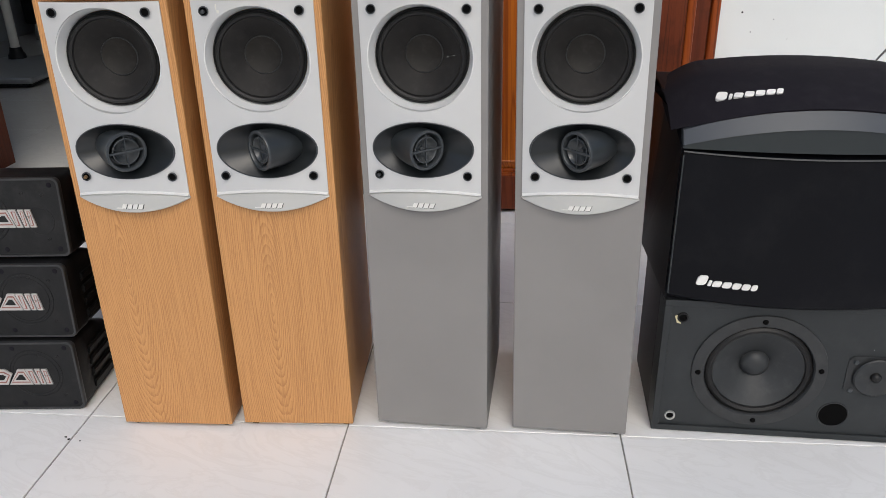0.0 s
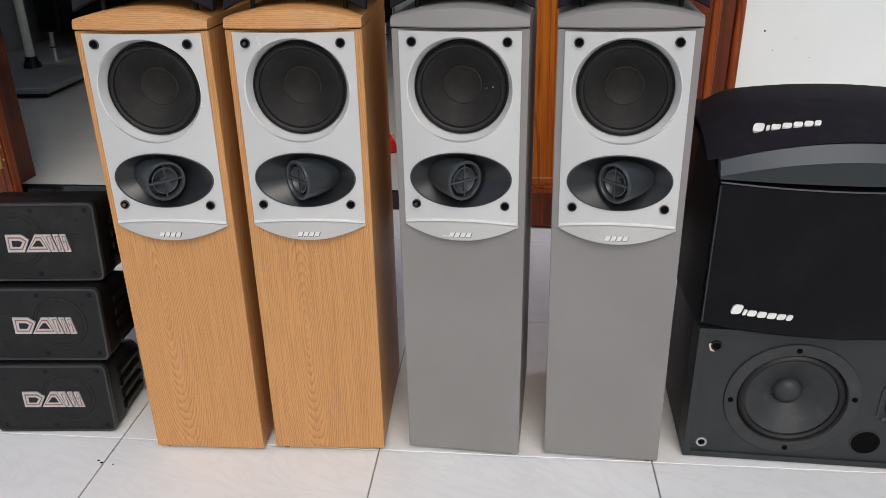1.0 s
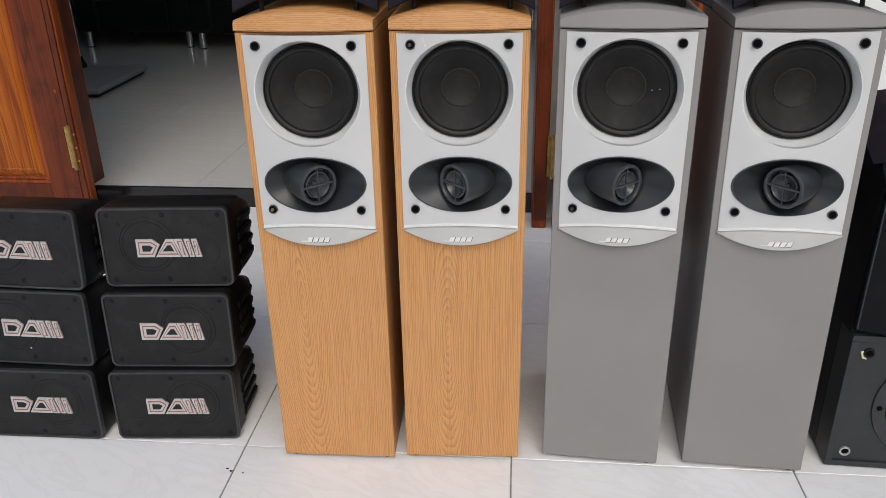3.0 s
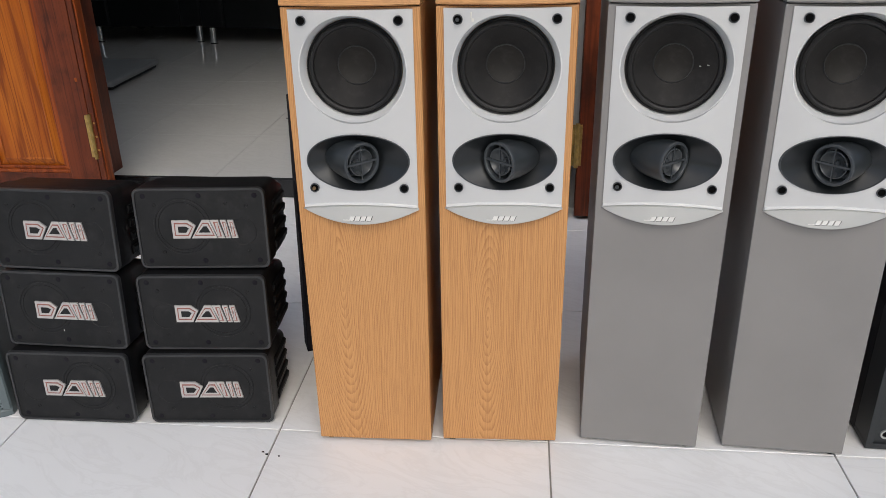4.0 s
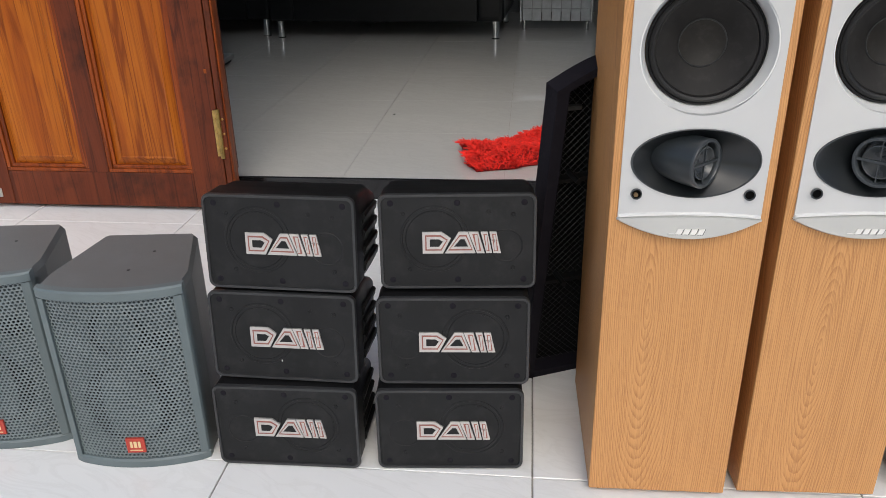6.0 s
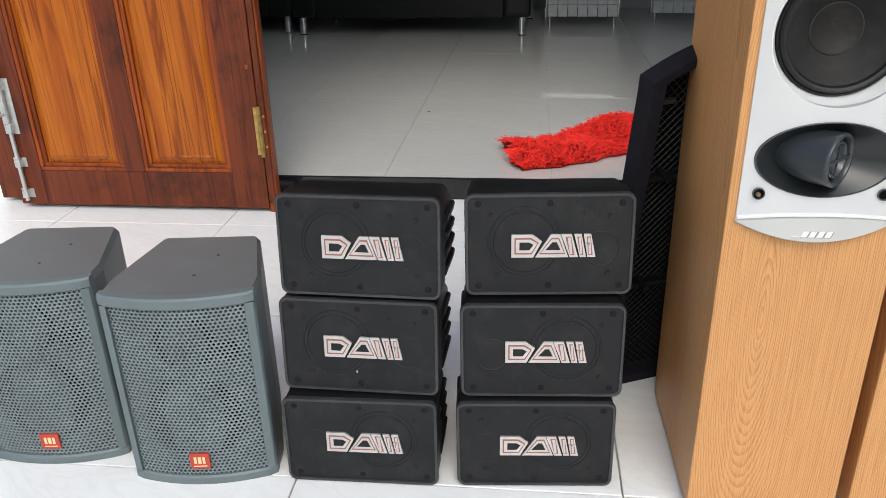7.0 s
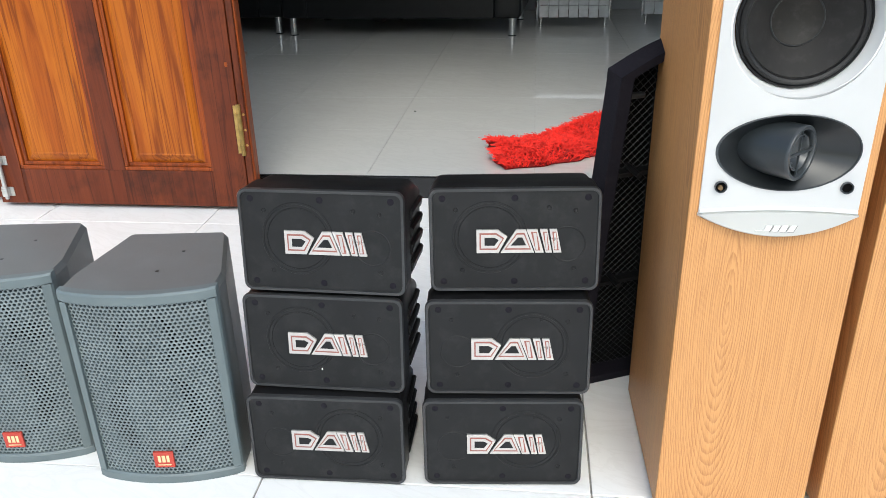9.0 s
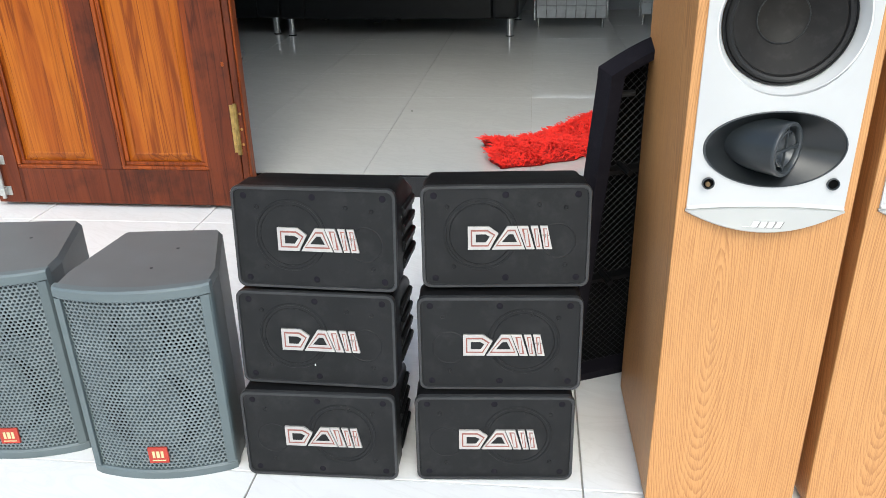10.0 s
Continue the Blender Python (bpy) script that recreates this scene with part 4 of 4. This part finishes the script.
    for sx in (-1, 1):
        for sz in (-1, 1):
            part("screw", lathe([(0, -0.0048), (0.002, -0.0055), (0.0036, -0.005), (0.0042, -0.003)], 12, (tw[0] + sx * 0.037, tw[1], tw[2] + 0.002 + sz * 0.028)), HORN_LIGHT, tp)
    part("port", lathe([(0.0262, -0.0003), (0.0256, -0.0018), (0.0240, -0.0018), (0.0234, -0.0006), (0.0232, -0.0004)], 40, (0.300, 0.0035, 0.053)), BASKET, t, "round reflex port", smooth=True)
    # flat disc, the depth of the port painted near-black
    part("port_hole", lathe([(0.0234, -0.0005), (0.012, -0.0004), (0, -0.0004)], 32, (0.300, 0.0035, 0.053)), DARK_HOLE, t)
    for x, z, torn in ((0.031, 0.234, True), (0.030, 0.033, False), (w - 0.030, 0.234, False), (w - 0.030, 0.030, False)):
        s = part("cover_socket", lathe([(0.0095, 0.0), (0.009, -0.003), (0.0065, -0.003), (0.006, 0.0), (0, 0.0005)], 20, (x, 0.0035, z)), BLACK_PLASTIC if torn else STEEL, t, "round cover socket")
        # disc coloured near-black for the shade in the socket
        part("socket_hole", lathe([(0.006, -0.0008), (0, -0.0006)], 16, (x, 0.0035, z)), DARK_HOLE, s)
        if torn:
            part("torn_edge", prism([(x - 0.013, z + 0.002), (x - 0.009, z - 0.010), (x - 0.002, z - 0.012), (x - 0.004, z - 0.006), (x - 0.009, z + 0.004)], 0.0015, 0.0035), CORD, t, "torn pale chipboard edge")
    for k in range(6):
        x, z = random.uniform(0.02, 0.4), random.uniform(0.02, 0.24)
        if (x - c[0]) ** 2 + (z - c[2]) ** 2 > 0.0145:
            part("scuff", box(x, x + 0.0009, 0.0028, 0.0034, z, z + random.uniform(0.0008, 0.002)), PLATE, t, "small white scuff")
    return t


low_speaker()


def hood_speaker():
    """Wide black loudspeaker with a bowed front, a smoked band and a sloping hood."""
    t = thing("hooded_speaker", pose(1.264, 0.025, 0.2695, 0, 0, -1.7) @ Matrix.Diagonal((1.03, 1, 1.035, 1)), "wide black loudspeaker with a sloping cloth hood", "loudspeaker")
    hw = 0.203

    def loft(profile, n=28, u0=-1.0, u1=1.0):
        rows = [[profile(u0 + (u1 - u0) * k / n) for k in range(n + 1)]]
        cols = rows[0]
        b = sheet(cols, close=True)
        b.verts.ensure_lookup_table()
        m = len(cols[0])
        b.faces.new(b.verts[:m])
        b.faces.new(b.verts[-m:])
        return b

    def q(u):
        return 1 - u * u

    # body between the sides; the sides lean outwards towards the top and the back
    def body(u):
        x0 = u * hw
        return [(x0, 0.0, 0.0005), (x0 * 1.05, 0.235, 0.0005), (x0 * 1.075, 0.235, 0.322), (x0 * 1.06, 0.10, 0.310 + 0.014 * q(u)), (x0, 0.02, 0.270), (x0, 0.0, 0.255)]
    part("cabinet", loft(body), SATIN_BLACK, t, "satin black cabinet")

    def front(u):
        x = u * (hw - 0.003)
        y = -0.014 - 0.016 * q(u)
        return [(x, 0.003, 0.006), (x, y + 0.005, 0.009 - 0.010 * q(u)), (x, y, 0.014 - 0.010 * q(u)), (x, y + 0.004, 0.249 - 0.005 * q(u)), (x, y + 0.009, 0.2525 - 0.005 * q(u)), (x, 0.003, 0.2525)]
    fr = part("front_cover", loft(front), SATIN_BLACK, t, "bowed black front cover with smears", smooth=True)

    def edge(u):
        x = u * (hw - 0.002)
        y = -0.0165 - 0.016 * q(u)
        z = 0.2515 - 0.0055 * q(u)
        return [(x, y + 0.006, z + 0.0016), (x, y + 0.003, z + 0.002), (x, y + 0.002, z), (x, y + 0.005, z - 0.001)]
    part("cover_edge", loft(edge), SMOKE_DARK, fr, "thin grey edge line", smooth=True)
    part("cover_side_edge", box(-hw + 0.001, -hw + 0.003, -0.0165, -0.012, 0.016, 0.247), SMOKE_DARK, fr)

    def band_low(u):
        x = u * (hw - 0.001)
        y = -0.010 - 0.018 * q(u)
        return [(x, 0.02, 0.256), (x, y, 0.256), (x, y + 0.001, 0.2595 + 0.032 * q(u)), (x, 0.02, 0.2595 + 0.032 * q(u))]
    part("band", loft(band_low), SMOKE_DARK, t, "dark smoked plastic band", smooth=True)

    def band_top(u):
        x = u * (hw - 0.001)
        y = -0.009 - 0.020 * q(u)
        return [(x, 0.022, 0.260 + 0.032 * q(u)), (x, y, 0.260 + 0.032 * q(u)), (x, y + 0.012, 0.280 + 0.040 * q(u)), (x, 0.022, 0.282 + 0.040 * q(u))]
    part("band_crest", loft(band_top), SMOKE, t, "lighter smoked band crest", smooth=True)

    def hood(u):
        c = max(0.0, (abs(u) - 0.72) / 0.28) ** 2.2
        x = u * hw * (1 + 0.075 * c)
        y0, z0 = 0.004 - 0.026 * q(u) + 0.012 * c, 0.281 + 0.040 * q(u) - 0.004 * c
        y1, z1 = 0.100 - 0.014 * q(u), 0.342 + 0.018 * q(u) - 0.030 * c
        return [(x, 0.235, 0.318), (x, 0.03, 0.276), (x, y0, z0), (x, y0 + 0.30 * (y1 - y0), z0 + 0.36 * (z1 - z0)), (x, y0 + 0.62 * (y1 - y0), z0 + 0.70 * (z1 - z0)), (x, y1 - 0.008, z1 - 0.004), (x, y1 + 0.01, z1), (x, 0.22, z1 - 0.006), (x, 0.235, z1 - 0.02)]
    hd = part("hood", loft(hood, 40), CLOTH_COVER, t, "sloping black cloth hood", smooth=True)
    # maker's marks as plain rounded bars that follow the surface
    def mark(x, place, tilt, parent):
        widths = (0.016, 0.005, 0.0135, 0.0135, 0.0130, 0.0125, 0.009)
        for k, w in enumerate(widths):
            hgt = 0.0165 if k == 0 else 0.0098
            b = prism([(a + w / 2 + 0.3 * c, c + hgt / 2) for a, c in rounded(w, hgt, min(w, hgt) * 0.30, 3)], -0.002, 0.002)
            y, z = place((x + w / 2) / hw)
            b.transform(Matrix.Translation((x, y, z)) @ Matrix.Rotation(radians(tilt), 4, "X"))
            part("mark_bar", b, WHITE_MARK, parent, "white maker's mark bar")
            x += w + 0.0016

    def on_front(u):
        return -0.0135 - 0.016 * q(u), 0.040 - 0.010 * q(u)

    def on_hood(u):
        y0, z0 = 0.004 - 0.026 * q(u), 0.281 + 0.040 * q(u)
        y1, z1 = 0.100 - 0.014 * q(u), 0.342 + 0.018 * q(u)
        return y0 + 0.33 * (y1 - y0), z0 + 0.40 * (z1 - z0)
    mark(-0.159, on_front, 0, fr)
    mark(-0.155, on_hood, -58, hd)
    return t


hood_speaker()
cord("white_cord", [(1.415, 0.263, 0.613), (1.400, 0.173, 0.666), (1.374, 0.123, 0.675), (1.415, 0.073, 0.644), (1.462, 0.009, 0.561), (1.469, -0.005, 0.426), (1.451, -0.011, 0.312), (1.421, -0.013, 0.273), (1.415, 0.001, 0.263), (1.436, 0.025, 0.258)], 0.0018, WHITE_CORD, "thin white cord over the black loudspeaker", "cord")


# ---- black cover leaning behind the oak towers ----
def leaning_cover():
    e1 = Vector((0.909, 0.416, 0.0)).normalized()
    up = Vector((0.088, -0.066, 0.59)).normalized()
    nrm = e1.cross(up).normalized()
    up = nrm.cross(e1)
    m = Matrix.Translation((-0.034, 0.312, 0.003)) @ Matrix((e1, nrm * -1, up)).transposed().to_4x4()
    t = thing("leaning_cover", m, "black plastic loudspeaker cover leaning behind a tower, lattice side out", "speaker cover")
    w, h, d, b = 0.25, 0.585, 0.040, 0.012
    part("frame_side", box(0, 0.022, -d, 0, 0, h, 0.002), CLOTH_COVER, t)
    part("frame_side", box(w - b, w, -d, 0, 0, h, 0.002), CLOTH_COVER, t)
    part("frame_bottom", box(b, w - b, -d, 0, 0, b * 1.6, 0.002), CLOTH_COVER, t)
    rows = []
    for k in range(17):
        x = w * k / 16
        z = h + 0.045 * math.sin(math.pi * k / 16)
        rows.append([(x, -d, z - 0.014), (x, -d, z), (x, 0, z), (x, 0, z - 0.014)])
    part("frame_top", sheet(rows, close=True), CLOTH_COVER, t, smooth=True)
    part("cloth", prism([(b, b), (w - b, b)] + [(w - b - (w - 2 * b) * k / 12, h - 0.010 + 0.040 * math.sin(math.pi * k / 12)) for k in range(13)], -0.006, -0.002), DARK_HOLE, t, "black backing cloth")
    for z in (0.21, 0.415):
        part("cross_rib", box(b, w - b, -0.024, -0.007, z, z + 0.008, 0.001), BLACK_PLASTIC, t)
        part("peg", rod((0.055, -0.045, z + 0.012), (0.055, -0.008, z + 0.012), 0.005), BLACK_PLASTIC, t)
    step = 0.0135
    for sgn in (1, -1):
        k = -26
        while k < 66:
            # bars at 45 degrees, cut by the frame
            z0 = k * step
            xa, xb = b, w - b
            za, zb = z0 + (xa if sgn > 0 else w - xa), z0 + (xb if sgn > 0 else w - xb)
            pa, pb = Vector((xa, 0, za)), Vector((xb, 0, zb))
            lo, hi = b, h + 0.005
            pts = []
            for p, q_ in ((pa, pb), (pb, pa)):
                s = p.copy()
                if s.z < lo:
                    s = p + (q_ - p) * ((lo - p.z) / (q_.z - p.z))
                elif s.z > hi:
                    s = p + (q_ - p) * ((hi - p.z) / (q_.z - p.z))
                pts.append(s)
            if (pts[0] - pts[1]).length > 0.02 and lo - 0.001 <= pts[0].z <= hi + 0.001 and lo - 0.001 <= pts[1].z <= hi + 0.001:
                part("lattice_bar", rod(pts[0] + Vector((0, -0.010, 0)), pts[1] + Vector((0, -0.010, 0)), 0.0007, 4), BLACK_PLASTIC, t)
            k += 1
    part("torn_foam", box(0.03, 0.06, -0.018, -0.008, 0.540, 0.549, 0.004), BASKET, t, "grey torn foam scrap")
    return t


leaning_cover()


# ---- the room behind the door ----
def sofa(x0, x1, y, yaw, label):
    t = thing("sofa", pose(x0, y, ROOM_Z, 0, 0, yaw), label, "sofa", "black sofas")
    w = x1 - x0
    part("base", box(0.0, w, 0.02, 0.80, 0.115, 0.27, 0.02, 3), LEATHER, t)
    part("front_skirt", box(0.16, w - 0.16, -0.005, 0.03, 0.105, 0.40, 0.012, 3), LEATHER, t)
    for a in (0.0, w - 0.165):
        part("arm", box(a, a + 0.165, -0.012, 0.82, 0.105, 0.60, 0.03, 3), LEATHER, t)
    rnd = random.Random(3)
    o = [(w * 0.30, 0.125)] + [(w * (0.30 + 0.028 * k), 0.118 - (0.03 + 0.03 * rnd.random()) * math.sin(math.pi * k / 9)) for k in range(10)] + [(w * 0.56, 0.125)]
    part("torn_lining", prism(o, 0.10, 0.13), LEATHER, t, "torn black lining under the seat")
    n = 1 if w < 1.0 else 2
    cw = (w - 0.34) / n
    for k in range(n):
        part("seat_cushion", box(0.17 + k * cw + 0.003, 0.17 + (k + 1) * cw - 0.003, -0.01, 0.62, 0.275, 0.42, 0.035, 3), LEATHER, t)
    part("backrest", box(0.17, w - 0.17, 0.62, 0.82, 0.275, 0.84, 0.04, 3), LEATHER, t)
    for a in (0.055, w - 0.055):
        for b in (0.045, 0.74):
            lg = part("leg", rod((a, b, 0), (a, b, 0.115), 0.023, 24), CHROME, t, "short brushed chrome leg", smooth=True)
            part("leg_pad", rod((a, b, 0.0), (a, b, 0.006), 0.0245, 20), BLACK_PLASTIC, lg)
    return t


sofa(-2.455, -1.645, 3.95, 0.0, "black leather armchair sofa on chrome legs")
sofa(-1.640, -0.170, 3.885, -3.0, "black leather two-seat sofa on chrome legs")


def scale_stand():
    t = thing("weighing_scale", pose(-1.815, 2.79, ROOM_Z, 0, 0, 3), "grey platform weighing scale with a cream pole", "scale")
    part("platform", box(-0.235, 0.235, -0.31, 0.30, 0.022, 0.052, 0.012, 3), PLATE, t, "grey steel platform")
    part("base_frame", box(-0.22, 0.22, -0.295, 0.285, 0.008, 0.0225), BLACK_PLASTIC, t)
    for x in (-0.19, 0.19):
        for y in (-0.25, 0.25):
            part("foot", rod((x, y, 0), (x, y, 0.012), 0.018), BLACK_PLASTIC, t)
    c = lathe([(0.048, 0.0), (0.045, 0.02), (0.036, 0.035), (0.030, 0.06), (0.0, 0.06)], 28)
    c.transform(Matrix.Translation((-0.13, 0.245, 0.052)) @ Matrix.Rotation(radians(90), 4, "X") @ Matrix.Diagonal((1, 1, 1, 1)))
    part("collar", c, BLACK_PLASTIC, t, "black pole collar", smooth=True)
    part("pole", rod((-0.13, 0.245, 0.06), (-0.13, 0.245, 0.95), 0.0235, 28), CREAM_TUBE, t, "cream enamelled pole", smooth=True)
    part("display_box", box(-0.22, -0.04, 0.195, 0.285, 0.95, 1.07, 0.012), PLATE, t)
    return t


scale_stand()
cord("cord_coil", [(-2.37 + 0.10 * math.cos(k * 0.9), 3.13 + 0.07 * math.sin(k * 0.9), ROOM_Z + 0.006 + 0.002 * k) for k in range(16)], 0.006, CORD, "coil of cream cord on the floor tiles", "cord")


def shag_rug():
    """A rumpled shaggy mat: a soft strip, and yarn tufts all over it."""
    def spine(s):
        x = -0.208 + 0.420 * s
        y = 1.432 + 0.07 * s + 0.24 * s * s
        return x, y

    def surface(s, v):
        x, y = spine(s)
        x2, y2 = spine(s + 0.01)
        d = Vector((x2 - x, y2 - y)).normalized()
        nx, ny = -d.y, d.x
        wid = 0.115
        hump = 0.022 + 0.012 * math.sin(s * 9 + v * 2) + 0.038 * max(0, s - 0.25) * (1 + 0.5 * math.sin(s * 17))
        edge = 1 - abs(v) ** 4
        return Vector((x + nx * v * wid + 0.012 * math.sin(s * 30 + v * 5), y + ny * v * wid, ROOM_Z + 0.004 + hump * edge))
    rows = [[tuple(surface(i / 40, -1 + 2 * j / 14)) for j in range(15)] for i in range(41)]
    t = thing("shaggy_rug", Matrix(), "rumpled bright red shaggy floor mat", "rug")
    bm = sheet(rows)
    low = sheet([[(x, y, ROOM_Z + 0.001) for x, y, z in r] for r in rows], bm)
    part("backing", bm, YARN_DARK, t, "dark red woven backing")
    rnd = random.Random(4)
    verts, faces = [], []
    for k in range(5200):
        s, v = rnd.random(), rnd.uniform(-1, 1)
        p = surface(s, v)
        lean = rnd.uniform(0, 2 * math.pi)
        out = Vector((0, 0, 0))
        if abs(v) > 0.8:
            x, y = spine(s)
            out = (Vector((p.x - x, p.y - y, 0))).normalized() * 0.012
        if s < 0.06:
            out += Vector((-0.012, 0, 0))
        ln = rnd.uniform(0.016, 0.032)
        tip = p + Vector((math.cos(lean), math.sin(lean), 0)) * ln * rnd.uniform(0.4, 0.95) + Vector((0, 0, ln * rnd.uniform(0.25, 0.75))) + out
        mid = p.lerp(tip, 0.55) + Vector((0, 0, 0.006))
        tip.z = max(tip.z, ROOM_Z + 0.003)
        side = Vector((-math.sin(lean), math.cos(lean), 0)) * rnd.uniform(0.0013, 0.0021)
        lift = Vector((0, 0, 0.0022))
        b = len(verts)
        for c, f in ((p, 1.0), (mid, 1.0), (tip, 0.6)):
            verts += [tuple(c - side * f), tuple(c + lift * f), tuple(c + side * f)]
        for r in (0, 3):
            for q in range(3):
                q2 = (q + 1) % 3
                faces.append((b + r + q, b + r + q2, b + r + 3 + q2, b + r + 3 + q))
        faces.append((b + 6, b + 7, b + 8))
    me = bpy.data.meshes.new("yarn")
    me.from_pydata(verts, [], faces)
    me.materials.append(YARN)
    y = new("yarn", me)
    y.parent = t
    tagged(y, "bright red chenille yarn tufts", kind="stuff")
    return t


shag_rug()


def woven_chair(x, y, yaw, label):
    """A side chair on chrome legs, its seat and back woven of broad pale strips."""
    t = thing("woven_chair", pose(x, y, ROOM_Z, 0, 0, yaw), label, "chair", "woven chairs")
    for a in (-0.20, 0.20):
        for b in (-0.20, 0.20):
            part("leg", rod((a, b, 0), (a * 0.95, b * 0.95, 0.43), 0.011, 14), CHROME, t, "slim chrome leg", smooth=True)
    part("seat_frame", box(-0.23, 0.23, -0.23, 0.23, 0.425, 0.45, 0.008), CHROME, t)
    for k in range(7):
        part("seat_strip", box(-0.22 + k * 0.0635, -0.165 + k * 0.0635, -0.225, 0.225, 0.451, 0.459 + (0.003 if k % 2 else 0), 0.002), WOVEN, t)
    for k in range(7):
        for j in range(11):
            f = 0.004 if (k + j) % 2 else -0.004
            part("back_strip", box(-0.215 + k * 0.0615, -0.158 + k * 0.0615, 0.205 + f, 0.215 + f, 0.06 + j * 0.075, 0.131 + j * 0.075, 0.002), WOVEN, t)
    for a in (-0.225, 0.225):
        part("back_post", rod((a, 0.21, 0.05), (a, 0.21, 0.90), 0.010, 14), CHROME, t, smooth=True)
    return t


woven_chair(0.16, 4.39, 176, "chair with woven pale grey strips on chrome legs")
woven_chair(0.84, 4.50, 172, "chair with woven pale grey strips on slim chrome legs")

# unseen window frames, added round the two fill lamps
win = thing("window_1", pose(ROOM[1], 3.1, 1.575, 0, 0, 0), "unseen framed window added for the room's fill lamp", "window", kind="structure")
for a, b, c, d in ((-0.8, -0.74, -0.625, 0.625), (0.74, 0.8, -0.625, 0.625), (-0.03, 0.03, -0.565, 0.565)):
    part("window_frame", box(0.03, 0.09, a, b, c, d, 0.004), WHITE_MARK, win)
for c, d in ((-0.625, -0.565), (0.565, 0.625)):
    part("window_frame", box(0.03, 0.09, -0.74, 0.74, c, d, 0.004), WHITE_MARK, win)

win2 = copy_thing(win, pose(ROOM[0] - 0.12, 2.7, 1.575))

# ---- small things ----
rnd = random.Random(9)
for x, y, s in ((-0.003, -0.072, 0.0026), (-0.012, -0.066, 0.0022), (-1.10, 0.62, 0.004), (-0.55, 2.02, 0.004), (0.02, -0.075, 0.0018)):
    z = ROOM_Z if y > 1.2 else 0.0
    bm = bmesh.new()
    bmesh.ops.create_icosphere(bm, subdivisions=1, radius=s, matrix=Matrix.Translation((x, y, z + s * 0.35)) @ Matrix.Diagonal((1.4, 0.8, 0.5, 1)))
    tagged(part("grit", bm, DARK_HOLE), "tiny dark crumb lying on the tiles", "crumb")
for x, z, s in ((1.445, 0.585, 0.0028), (1.475, 0.53, 0.0016), (1.58, 0.51, 0.0012), (1.535, 0.565, 0.0012)):
    tagged(part("wall_hole", lathe([(s, -0.0008), (s * 0.6, -0.0012), (0, -0.0008)], 10, (x, WALL_Y, z)), DARK_HOLE), "small drilled hole in the white wall", "hole")

# ---- floor tiles ----
def tile_mesh(name, w, d, h, material, edge=0.0008):
    bm = box(-w / 2, w / 2, -d / 2, d / 2, -h, 0, 0.0)
    bmesh.ops.bevel(bm, geom=[e for e in bm.edges if min(v.co.z for v in e.verts) > -1e-6], offset=edge, segments=1, affect="EDGES")
    me = bpy.data.meshes.new(name)
    bm.to_mesh(me)
    bm.free()
    me.materials.append(material)
    return me


TILE, GAP = 0.5, 0.0028
full = tile_mesh("tile", TILE - GAP, TILE - GAP, 0.0035, PORCH_TILE)
last = tile_mesh("tile", TILE - GAP, STEP_Y - 0.004 - 1.0 - GAP, 0.0035, PORCH_TILE)
for i in range(-7, 8):
    for j in range(-7, 3):
        me, y = (full, (j + 0.5) * TILE) if j < 2 else (last, 1.0 + (STEP_Y - 0.004 - 1.0) / 2)
        ob = new("tile", me)
        ob.location = ((i + 0.5) * TILE, y, rnd.uniform(-0.0003, 0.0003))
        ob.parent = floor
RX, RY = -0.087, 1.755
room_full = tile_mesh("tile", TILE - 0.0012, TILE - 0.0012, 0.0026, ROOM_TILE, 0.0001)
first_d = RY - (STEP_Y + 0.012)
room_first = tile_mesh("tile", TILE - 0.0011, first_d - 0.0012, 0.0026, ROOM_TILE, 0.0001)
for i in range(-5, 5):
    for j in range(-1, 7):
        me, y = (room_full, RY + (j + 0.5) * TILE) if j >= 0 else (room_first, STEP_Y + 0.012 + first_d / 2)
        ob = new("tile", me)
        ob.location = (RX + (i + 0.5) * TILE, y, ROOM_Z)
        ob.parent = room_floor
